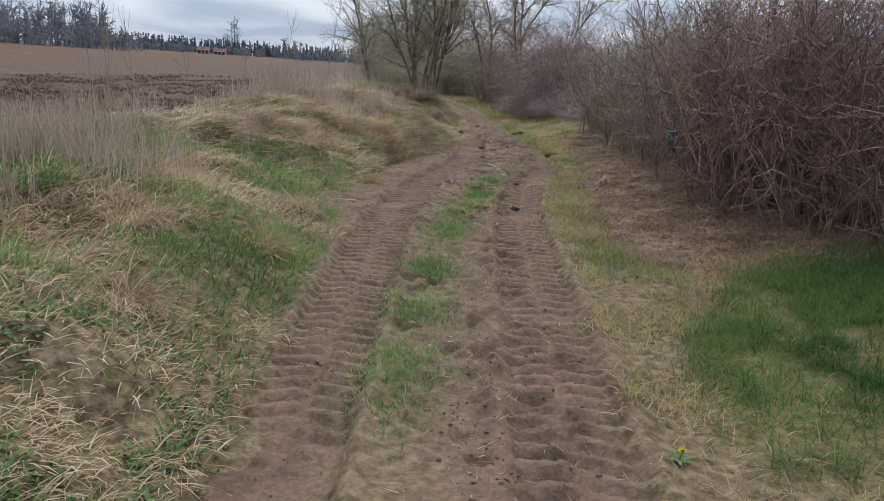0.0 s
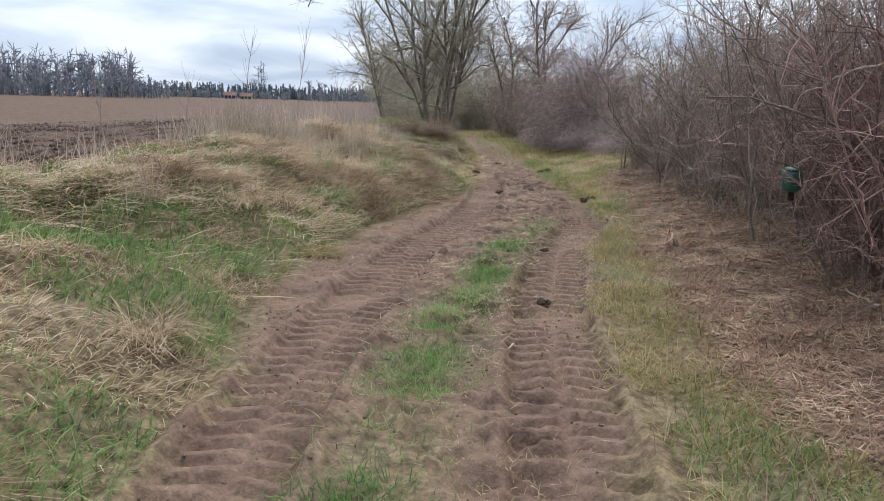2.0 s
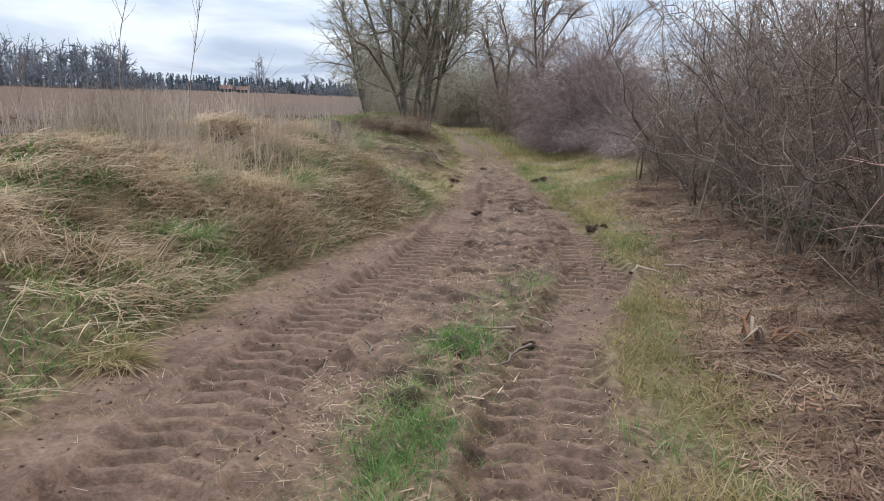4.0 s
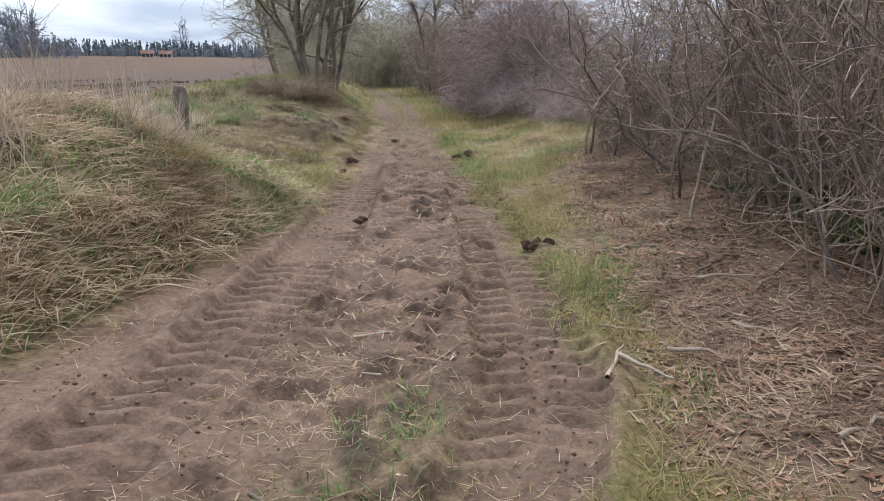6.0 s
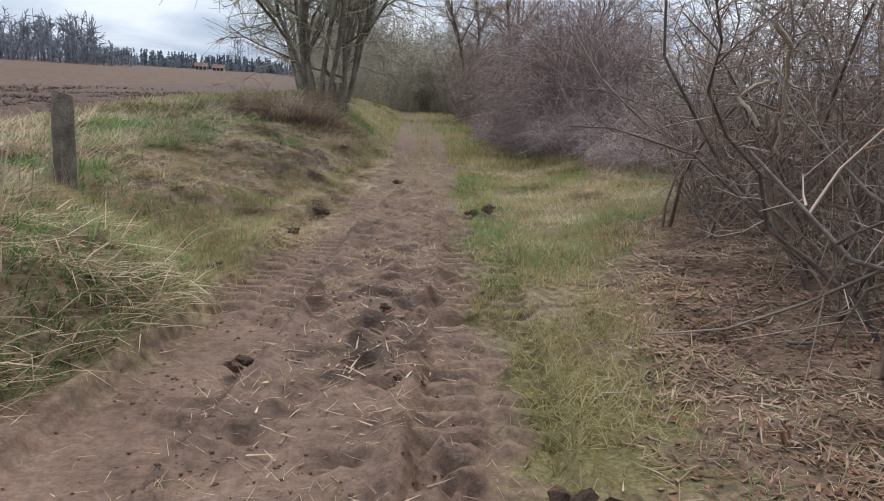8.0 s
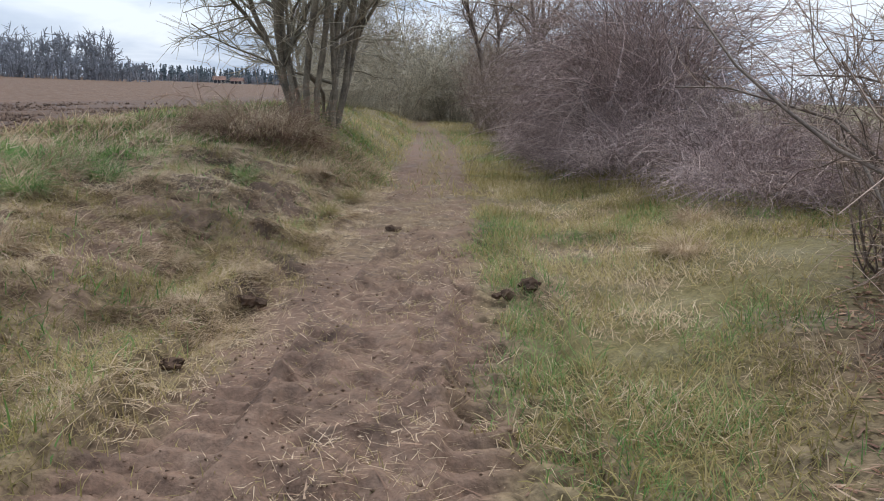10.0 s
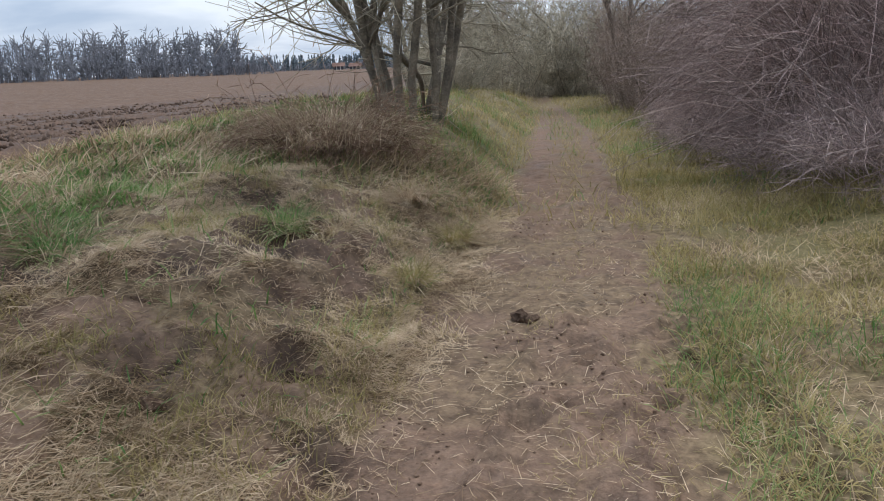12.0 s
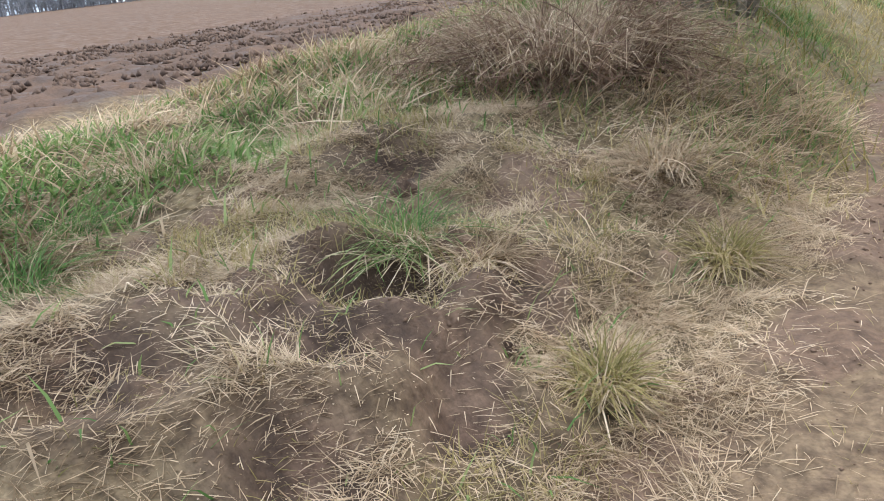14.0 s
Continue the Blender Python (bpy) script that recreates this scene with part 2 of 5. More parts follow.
def vnoise(x, y, scale, seed=0):
    """Smooth lattice noise, 0 to 1."""
    x, y = np.asarray(x, float) / scale, np.asarray(y, float) / scale
    xi, yi = np.floor(x).astype(np.int64), np.floor(y).astype(np.int64)
    fx, fy = x - xi, y - yi
    fx, fy = fx * fx * (3 - 2 * fx), fy * fy * (3 - 2 * fy)

    def h(a, b):
        v = (a * 374761393 + b * 668265263 + seed * 974634777) & 0xFFFFFFFF
        v = ((v ^ (v >> 13)) * 1274126177) & 0xFFFFFFFF
        return ((v ^ (v >> 16)) & 0xFFFF) / 65535.0

    return (h(xi, yi) * (1 - fx) + h(xi + 1, yi) * fx) * (1 - fy) + (h(xi, yi + 1) * (1 - fx) + h(xi + 1, yi + 1) * fx) * fy


def fbm(x, y, scale, seed=0):
    return 0.55 * vnoise(x, y, scale, seed) + 0.3 * vnoise(x, y, scale / 2.1, seed + 1) + 0.15 * vnoise(x, y, scale / 4.3, seed + 2)


def smooth(a, b, v):
    t = np.clip((v - a) / (b - a), 0, 1)
    return t * t * (3 - 2 * t)


def rut_left(y):
    return np.interp(y, [0, 5, 7.5, 9.5, 11.5, 13.3, 15.5, 17.5, 20, 23, 27, 34, 50], [-.45, -.52, -.55, -.45, -.2, .24, .45, .5, .38, .55, .5, .0, -2.2])


def rut_right(y):
    return np.interp(y, [0, 3.5, 5, 7.2, 9, 11.2, 13, 15.4, 17.5, 20.5, 23, 27, 34, 50], [.7, .75, .8, .85, .92, 1.2, 1.72, 1.78, 1.75, 1.72, 1.4, 1.2, .75, -1.4])


def bank_foot(y):
    return np.interp(y, [0, 2.7, 4.4, 7.5, 8.7, 10.1, 12.7, 14.4, 15.6, 16.6, 18, 20, 24, 26.5, 32, 40, 55], [-.8, -.8, -.84, -.97, -1.25, -1.3, -.94, -.45, -.1, .1, .16, .12, .1, .1, -.3, -.9, -2.8])


def bank_height(y):
    return np.interp(y, [-5, 0, 6, 9, 12, 15, 16.3, 17.4, 18.5, 19.5, 20.6, 21.8, 23, 25, 26.5, 28, 34, 50], [.5, .58, .62, .62, .74, .95, .98, .62, .24, .18, .28, .45, .48, .55, .8, .92, .8, .6])


def strip_middle(y):
    f = np.interp(y, [0, 4.9, 7.8, 9.9, 11.9, 14], [.36, .36, .48, .62, .68, .7])
    return rut_left(y) * (1 - f) + rut_right(y) * f


def hedge_foot(y):
    return np.interp(y, [0, 6.5, 9, 11, 15, 19, 21.5, 24], [4.2, 3.6, 3.15, 3.1, 3.3, 3.35, 3.5, 3.4])


def track_edge(y):
    """Right-hand limit of the bare track, where the verge creeps over the rut."""
    return rut_right(y) + np.interp(y, [0, 13.5, 17.7, 21, 24.4, 28], [.29, .29, -.08, -.15, .12, .12])


def litter_edge(y):
    """Where the grass verge gives way to leaves and cuttings under the hedge."""
    return np.interp(y, [5.5, 7, 9, 13.5, 17.7, 19.8, 21.5], [2.4, 1.8, 1.8, 2.32, 2.6, 3.3, 4.2])


def field_edge(y):
    return np.interp(y, [-10, 8, 16, 24, 30, 60, 400], [-6.2, -6.2, -6.8, -7.4, -8.2, -9.5, -20])


def ground_z(x, y):
    x, y = np.asarray(x, float), np.asarray(y, float)
    foot, h = bank_foot(y), bank_height(y)
    u = np.clip((foot - x) / 2.2, 0, 1)
    rise = h * (1 - (1 - u) ** 2.2)
    down = smooth(0, 1, (foot - 2.5 - x) / np.maximum(foot - 2.5 - field_edge(y), 0.5))
    left = rise * (1 - down) + 0.22 * down * (u > 0)
    left = left + smooth(0, 0.4, foot - x) * ((fbm(x, y, 0.9, 3) - 0.5) * 0.36 + (vnoise(x, y, 0.36, 5) - 0.5) * 0.15 * smooth(1.2, 0.4, mown(x, y) * 1.5)) * (1 - down)
    right = 0.25 * smooth(2.1, 4.0, x) + smooth(2, 2.6, x) * (fbm(x, y, 0.8, 9) - 0.5) * 0.1
    z = left + right
    z = z + 0.018 * np.clip(-x - 18, 0, 230) + 0.010 * np.clip(y - 60, 0, 400) * smooth(-5, -40, x) + 0.004 * np.clip(x - 30, 0, 300)
    return z - 0.0


HOLLOWS = ((-.7, 23.32, .2, .17), (-.62, 22.9, .17, .09), (-.35, 22.55, .15, .08), (-.9, 22.4, .18, .07), (-.15, 21.95, .14, .08), (-.55, 21.6, .15, .08), (.22, 20.7, .13, .05), (-1.5, 22.2, .2, .08), (-1.35, 24.2, .2, .08), (-.8, 23.2, .2, .06), (-.2, 23.0, .13, .05), (.15, 21.3, .15, .05), (-.45, 23.6, .15, .06))


def mud(x, y):
    """How bare and trodden the soil is."""
    scraped = np.zeros(np.shape(x))
    for hx, hy, hr, _ in HOLLOWS:
        scraped = np.maximum(scraped, np.exp(-0.4 * ((x - hx) ** 2 + (y - hy) ** 2) / hr ** 2))
    x = x + 0.34 * (fbm(x, y, 0.45, 22) - 0.5) + 0.2 * (vnoise(x, y, 0.13, 23) - 0.5)
    le = bank_foot(y) + 0.12
    inside = smooth(-0.12, 0.12, x - le) * smooth(0.13, -0.13, x - track_edge(y))
    strip = np.exp(-((x - strip_middle(y)) / 0.26) ** 2) * smooth(13.6, 12.0, y)
    outer = smooth(20.5, 22.5, y) * smooth(27.5, 25.5, y)
    far_strip = np.exp(-((x - 0.5 * rut_left(y) - 0.5 * rut_right(y)) / 0.24) ** 2) * smooth(24, 28, y)
    m = inside * (1 - 0.85 * strip) * (1 - 0.4 * far_strip) * (1 - outer * (0.15 + 0.4 * smooth(0.45, 0.6, fbm(x, y, 0.5, 27))))
    # trodden patches on the cut bank and the verge
    patch = 0.85 * smooth(0.56, 0.63, fbm(x, y, 0.42, 21) + 0.05 * smooth(22.6, 21.6, y)) * smooth(-2.0, -1.5, x) * smooth(0.3, -0.2, x) * smooth(19.3, 20.2, y) * smooth(25.4, 24.6, y)
    # leaf litter under the hedge
    under = 0.75 * smooth(-0.2, 0.3, x - litter_edge(y)) * smooth(6.0, 7.2, y) * smooth(22, 20.5, y) * smooth(9, 6, x)
    return np.clip(np.maximum(np.maximum(m, patch), np.maximum(under, scraped)), 0, 1)


def lush(x, y):
    return smooth(0.0, 0.35, x - 1.35 - 0.5 * np.maximum(y - 4.2, 0) + 0.5 * (fbm(x, y, 0.6, 31) - 0.5)) * smooth(6.6, 5.9, y - 0.1 * x) * smooth(2.9, 3.7, y - 0.25 * np.maximum(x - 2, 0) + 0.6 * (fbm(x, y, .5, 32) - .5))


def mown(x, y):
    return smooth(-2.2, -1.5, x + 0.8 * (fbm(x, y, 1.0, 24) - 0.5)) * smooth(0.6, 0.1, x) * smooth(16.9, 18.0, y + 0.4 * x) * smooth(26.0, 25.0, y)


# ---------------------------------------------------------------- mesh helpers
def mesh_data(name, verts, quads=None, tris=None, smooth_faces=False):
    me = bpy.data.meshes.new(name)
    verts = np.asarray(verts, np.float32).reshape(-1, 3)
    quads = np.zeros((0, 4), np.int32) if quads is None else np.asarray(quads, np.int32)
    tris = np.zeros((0, 3), np.int32) if tris is None else np.asarray(tris, np.int32)
    me.vertices.add(len(verts))
    me.vertices.foreach_set("co", verts.ravel())
    me.loops.add(quads.size + tris.size)
    me.loops.foreach_set("vertex_index", np.concatenate([quads.ravel(), tris.ravel()]))
    me.polygons.add(len(quads) + len(tris))
    me.polygons.foreach_set("loop_start", np.concatenate([np.arange(len(quads)) * 4, quads.size + np.arange(len(tris)) * 3]).astype(np.int32))
    if smooth_faces:
        me.polygons.foreach_set("use_smooth", np.ones(len(quads) + len(tris), bool))
    me.update(calc_edges=True)
    return me


def solid(name, verts, quads, tris, mat, parent=None, label="", smooth_faces=False):
    me = mesh_data(name, verts, quads, tris, smooth_faces)
    me.materials.append(mat)
    ob = new(name, me)
    if parent:
        ob.parent = parent
    if label:
        ob["label"] = label
    return ob


def part(name, bm, mat, parent=None, label="", smooth_faces=False):
    me = bpy.data.meshes.new(name)
    bm.to_mesh(me)
    bm.free()
    me.materials.append(mat)
    if smooth_faces:
        me.polygons.foreach_set("use_smooth", np.ones(len(me.polygons), bool))
    ob = new(name, me)
    if parent:
        ob.parent = parent
    if label:
        ob["label"] = label
    return ob


def unit(v):
    return v / np.maximum(np.linalg.norm(v, axis=-1, keepdims=True), 1e-9)


def grow(start, way, length, n, wander=0.15, lift=0.0):
    """Wandering shoots: (N, n, 3) points."""
    p, d = np.array(start, float), unit(np.array(way, float))
    step = (np.asarray(length, float) / (n - 1))[:, None]
    out = [p.copy()]
    for k in range(n - 1):
        d = unit(d + rng_.normal(0, wander, d.shape) + np.array([0, 0, 1.0]) * (lift[:, None] if isinstance(lift, np.ndarray) else lift))
        p = p + d * step
        out.append(p.copy())
    return np.stack(out, 1)


def spawn(parents, count, t0, t1, spread, length, n, wander=0.2, lift=0.0, taper=0.6):
    """Side shoots from parents (N, n, 3)."""
    i = rng_.integers(0, len(parents), count)
    t = rng_.uniform(t0, t1, count)
    f = t * (parents.shape[1] - 1)
    k = np.minimum(f.astype(int), parents.shape[1] - 2)
    a, b = parents[i, k], parents[i, k + 1]
    start = a + (b - a) * (f - k)[:, None]
    way = unit(unit(b - a) + rng_.normal(0, spread, (count, 3)))
    size = rng_.uniform(length[0], length[1], count) * (1 - taper * t)
    return grow(start, way, size, n, wander, lift)


def tubes(shoots, r0, r1, sides=3):
    """Thin tapered tubes round shoots (N, n, 3): vertices and quads."""
    N, n, _ = shoots.shape
    t = unit(np.gradient(shoots, axis=1))
    ref = np.array([0.31, 0.87, 0.23])
    u = unit(np.cross(t, ref))
    v = np.cross(t, u)
    r0 = np.broadcast_to(np.asarray(r0, float), (N,))
    r1 = np.broadcast_to(np.asarray(r1, float), (N,))
    r = r0[:, None] + (r1 - r0)[:, None] * np.linspace(0, 1, n)[None, :] ** 0.8
    a = np.arange(sides) * 2 * np.pi / sides
    ring = shoots[:, :, None, :] + r[:, :, None, None] * (np.cos(a)[None, None, :, None] * u[:, :, None, :] + np.sin(a)[None, None, :, None] * v[:, :, None, :])
    idx = np.arange(N * n * sides).reshape(N, n, sides)
    nxt = np.roll(idx, -1, 2)
    q = np.stack([idx[:, :-1], nxt[:, :-1], nxt[:, 1:], idx[:, 1:]], -1).reshape(-1, 4)
    return ring.reshape(-1, 3), q


def joined(pieces):
    vs, qs, base = [], [], 0
    for v, q in pieces:
        vs.append(v)
        qs.append(q + base)
        base += len(v)
    return np.concatenate(vs), np.concatenate(qs)


def blades(x, y, z, length, width, lean, bend, heading=None, segs=2):
    """Grass blades: tapered, bending strips. lean: 0 upright, 1 flat; bend: how much further the tip falls."""
    N = len(x)
    head = rng_.uniform(0, 2 * np.pi, N) if heading is None else heading
    hx, hy = np.cos(head), np.sin(head)
    tilt = np.asarray(lean) * np.pi / 2
    pts, p = [], np.stack([x, y, z], 1).astype(float)
    for k in range(segs + 1):
        pts.append(p.copy())
        a = np.minimum(tilt + np.asarray(bend) * (k + 0.5) / segs, 1.75)
        step = np.asarray(length) / segs
        p = p + np.stack([np.sin(a) * hx * step, np.sin(a) * hy * step, np.cos(a) * step], 1)
    side = np.stack([-hy, hx, rng_.normal(0, 0.25, N)], 1)
    w = np.asarray(width)
    verts = []
    for k in range(segs):
        ww = (w * (1 - 0.45 * k / segs) * 0.5)[:, None] if np.ndim(w) else w * (1 - 0.45 * k / segs) * 0.5
        verts += [pts[k] - side * ww, pts[k] + side * ww]
    verts.append(pts[segs])
    V = np.stack(verts, 1)
    m = V.shape[1]
    base = (np.arange(N) * m)[:, None]
    q = np.concatenate([base + np.array([[2 * k, 2 * k + 1, 2 * k + 3, 2 * k + 2]]) for k in range(segs - 1)]) if segs > 1 else None
    tr = base + np.array([[m - 3, m - 2, m - 1]])
    return V.reshape(-1, 3), q, tr


def scatter(n, x0, x1, y0, y1, weight):
    """n places in the rectangle, by the weight (0 to 1), denser where the weight is high."""
    xs, ys, got = [], [], 0
    for _ in range(60):
        x, y = rng_.uniform(x0, x1, n), rng_.uniform(y0, y1, n)
        keep = rng_.random(n) < weight(x, y)
        xs.append(x[keep])
        ys.append(y[keep])
        got += keep.sum()
        if got >= n:
            break
    x, y = np.concatenate(xs)[:n], np.concatenate(ys)[:n]
    return x, y


def stuff(name, data, mat, label, category):
    v, q, t = data
    return tagged(solid(name, v, q, t, mat), label, category, kind="stuff")


# ---------------------------------------------------------------- ground: one sheet to the horizon
def steps(*runs):
    out = [np.arange(a, b, d) for a, b, d in runs]
    return np.concatenate(out)


SHEET = {}


def surface_z(x, y):
    """Height of the finished ground sheet, dents and ruts included."""
    gx, gy, Z = SHEET["x"], SHEET["y"], SHEET["z"]
    i = np.clip(np.searchsorted(gx, x) - 1, 0, len(gx) - 2)
    j = np.clip(np.searchsorted(gy, y) - 1, 0, len(gy) - 2)
    u, v = (x - gx[i]) / (gx[i + 1] - gx[i]), (y - gy[j]) / (gy[j + 1] - gy[j])
    return (Z[j, i] * (1 - u) + Z[j, i + 1] * u) * (1 - v) + (Z[j + 1, i] * (1 - u) + Z[j + 1, i + 1] * u) * v


def build_ground():
    gx = np.concatenate([-np.geomspace(1600, 27.5, 24), steps((-27, -16.5, .5), (-16.5, -6, .22), (-6, -1.8, .1), (-1.8, 2.3, .034), (2.3, 3.5, .06), (3.5, 7, .14)), np.geomspace(7, 1600, 26)])
    gy = np.concatenate([-np.geomspace(600, 4, 12), steps((-3.5, 2, .25), (2, 20.5, .02), (20.5, 24.8, .027), (24.8, 34, .06), (34, 42, .14)), np.geomspace(42.2, 1800, 30)])
    X, Y = np.meshgrid(gx, gy)
    Z = ground_z(X, Y)
    M, L = mud(X, Y), lush(X, Y)
    near = smooth(34, 26, Y) * smooth(0.5, 1.5, Y)
    rl, rr = X - rut_left(Y), X - rut_right(Y)
    fade = smooth(24, 20.5, Y)
    # wheel ruts with pressed lug marks
    wide = 0.25
    in_rut = np.zeros_like(X)
    for d, side, depth in ((rl, 1, 0.075), (rr, -1, 0.065)):
        inside = smooth(wide + 0.06, wide - 0.02, np.abs(d))
        in_rut = np.maximum(in_rut, inside * fade)
        # two staggered rows of slanting bars
        along = Y + 0.30 * np.abs(d) + 0.075 * (d > 0) + 0.03 * (vnoise(X, Y, 0.4, 40) - 0.5)
        lug = smooth(-0.30, 0.25, np.sin(along * 2 * np.pi / 0.15)) * (1 - 0.6 * np.exp(-(d / 0.03) ** 2))
        worn = smooth(0.25, 0.42, fbm(X, Y, 1.3, 50 + side)) * smooth(20.5, 18.5, Y)
        Z += fade * inside * (-depth + 0.042 * lug * worn)
        Z += fade * (0.02 + 0.03 * vnoise(X, Y, 0.25, 41)) * np.exp(-((np.abs(d) - wide - 0.07) / 0.05) ** 2)
    # lumpy soil
    Z += M * near * (1 + 0.5 * smooth(18.5, 20.5, Y)) * (1 - 0.88 * in_rut) * ((fbm(X, Y, 0.24, 60) - 0.5) * 0.085 + (vnoise(X, Y, 0.08, 61) - 0.5) * 0.035)
    # churned ridge between the ruts and the rough cut bank
    churn = smooth(0.30, 0.48, fbm(X, Y, 0.9, 64)) * np.exp(-((X - 0.45 * rut_left(Y) - 0.55 * rut_right(Y)) / 0.33) ** 2) * smooth(6.5, 9, Y) * smooth(20, 18, Y)
    Z += churn * (1 - in_rut) * (np.abs(fbm(X, Y, 0.16, 65) - 0.5) * 0.16 - 0.01)
    rough = mown(X, Y) * near
    Z += rough * ((fbm(X, Y, 0.42, 66) - 0.5) * 0.13 + (vnoise(X, Y, 0.11, 67) - 0.5) * 0.035)
    Z += (1 - M) * near * (fbm(X, Y, 0.3, 62) - 0.5) * 0.05
    # hoof and paw dents between the ruts
    for k in range(420):
        cy = rng_.uniform(3, 23)
        cx = rut_left(cy) + rng_.uniform(0.25, 1.35)
        r, d = rng_.uniform(0.04, 0.085), rng_.uniform(0.02, 0.055)
        if cy > 12.5 and rng_.random() < 0.35:
            d *= 1.5
        j0, j1 = np.searchsorted(gy, [cy - 3 * r, cy + 3 * r])
        i0, i1 = np.searchsorted(gx, [cx - 3 * r, cx + 3 * r])
        q = ((X[j0:j1, i0:i1] - cx) ** 2 + (Y[j0:j1, i0:i1] - cy) ** 2) / r ** 2
        Z[j0:j1, i0:i1] += -d * np.exp(-q) + 0.45 * d * np.exp(-((np.sqrt(q) - 1.5) / 0.4) ** 2)
    # scraped hollows in the cut bank
    for cx, cy, r, d in HOLLOWS:
        q = ((X - cx) ** 2 + (Y - cy) ** 2) / r ** 2
        near_it = q < 12
        Z[near_it] += -d * np.exp(-q[near_it]) + 0.35 * d * np.exp(-((np.sqrt(q[near_it]) - 1.5) / 0.4) ** 2)
        M[near_it] = np.maximum(M[near_it], np.exp(-q[near_it] * 0.6))
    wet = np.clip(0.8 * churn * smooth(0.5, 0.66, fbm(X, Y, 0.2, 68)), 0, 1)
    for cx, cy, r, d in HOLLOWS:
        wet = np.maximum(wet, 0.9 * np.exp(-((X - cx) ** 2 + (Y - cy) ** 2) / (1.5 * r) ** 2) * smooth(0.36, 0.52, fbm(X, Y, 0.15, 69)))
    # ploughland: dark clods beside the bank, drilled and smoother further out
    F = smooth(0.4, -0.6, X - field_edge(Y) + 1.2 * (fbm(X, Y, 2.5, 70) - 0.5))
    out = smooth(-13, -17, X - field_edge(Y) + 1.5 * (fbm(X, Y, 4, 71) - 0.5))
    strip = F * (1 - out) * smooth(90, 50, Y)
    Z += strip * ((fbm(X * 1.0, Y * 0.35, 0.7, 72) - 0.5) * 0.34 + (vnoise(X, Y, 0.32, 73) - 0.5) * 0.16)
    zone = np.zeros((*X.shape, 4), np.float32)
    right_field = smooth(6, 9, X)
    zone[..., 0] = M
    zone[..., 1] = np.clip(0.75 * smooth(0.35, 0.75, (1 - M) * smooth(1.2, 2.0, X + 0.6 * (fbm(X, Y, 0.6, 25) - 0.5)) * smooth(6, 9, Y)) * smooth(0.3, 0.6, fbm(X, Y, 0.8, 26)) + 0.8 * L + 0.55 * right_field + 0.5 * (1 - M) * smooth(26, 30, Y), 0, 1) * (1 - F)
    zone[..., 2] = F * (0.5 + 0.5 * out)
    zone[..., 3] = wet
    ny, nx = X.shape
    idx = np.arange(ny * nx).reshape(ny, nx)
    q = np.stack([idx[:-1, :-1], idx[:-1, 1:], idx[1:, 1:], idx[1:, :-1]], -1).reshape(-1, 4)
    me = mesh_data("ground", np.stack([X, Y, Z], -1), q, None, True)
    layer = me.color_attributes.new("zone", "FLOAT_COLOR", "POINT")
    layer.data.foreach_set("color", zone.ravel())
    me.materials.append(M_GROUND)
    SHEET.update(x=gx, y=gy, z=Z)
    tagged(new("ground", me), "muddy rutted farm track between a grass bank and ploughland", "ground", kind="structure")


build_ground()


# ---------------------------------------------------------------- shrubs and trees
def thing(name, label, category, group="", at=(0, 0, 0)):
    ob = new(name)
    ob.empty_display_size = 0.2
    ob.location = at
    return tagged(ob, label, category, group)


def shrub(name, label, group, stems, stem_h, stem_r, spread, twigs, fine, m_stem, m_twig, radius=0.45, lift=0.06, wander=0.10, twig_len=(0.25, 0.75), fine_len=(0.10, 0.34), droop=0.0, low=0.12, fine_r=0.0019):
    """A bare multi-stemmed bush: stems from one stool, side shoots and fine twigs."""
    root = thing(name, label, "shrub", group)
    a = rng_.uniform(0, 2 * np.pi, stems)
    rr = radius * np.sqrt(rng_.random(stems))
    start = np.stack([rr * np.cos(a), rr * np.sin(a), np.full(stems, -0.15)], 1)
    out = np.stack([np.cos(a) * spread * rng_.uniform(.2, 1.2, stems), np.sin(a) * spread * rng_.uniform(.2, 1.2, stems), np.ones(stems)], 1)
    h = rng_.uniform(stem_h[0], stem_h[1], stems)
    main = grow(start, out, h, 9, wander, lift)
    rad = rng_.uniform(stem_r[0], stem_r[1], stems)
    big = np.argsort(-rad)[:6]
    for k in big:
        v, q = tubes(main[k:k + 1], rad[k], rad[k] * 0.25, 6)
        solid("stem", v, q, None, m_stem, root, smooth_faces=True)
    rest = np.setdiff1d(np.arange(stems), big)
    pieces = [tubes(main[rest], rad[rest], rad[rest] * 0.3, 3)] if len(rest) else []
    two = spawn(main, twigs, low, 0.97, 1.2, twig_len, 4, 0.36, 0.06 - droop, 0.45)
    pieces.append(tubes(two, 0.0042, 0.0018, 3))
    three = spawn(two, fine, 0.1, 1.0, 0.9, fine_len, 2, 0.28, -droop * 0.5, 0.3)
    pieces.append(tubes(three, fine_r, fine_r * 0.6, 3))
    v, q = joined(pieces)
    tagged(solid("twig_mass", v, q, None, m_twig, root), kind="stuff")
    return root


def put(ob, x, y, turn=0.0, size=1.0, tall=1.0, sink=0.0):
    return copy_thing(ob, Matrix.Translation((x, y, float(ground_z(x, y)) - sink)) @ Matrix.Rotation(turn, 4, "Z") @ Matrix.Diagonal((size, size, size * tall, 1)))


def place_first(ob, x, y, turn=0.0, size=1.0, tall=1.0):
    ob.matrix_basis = Matrix.Translation((x, y, float(ground_z(x, y)))) @ Matrix.Rotation(turn, 4, "Z") @ Matrix.Diagonal((size, size, size * tall, 1))
    return ob


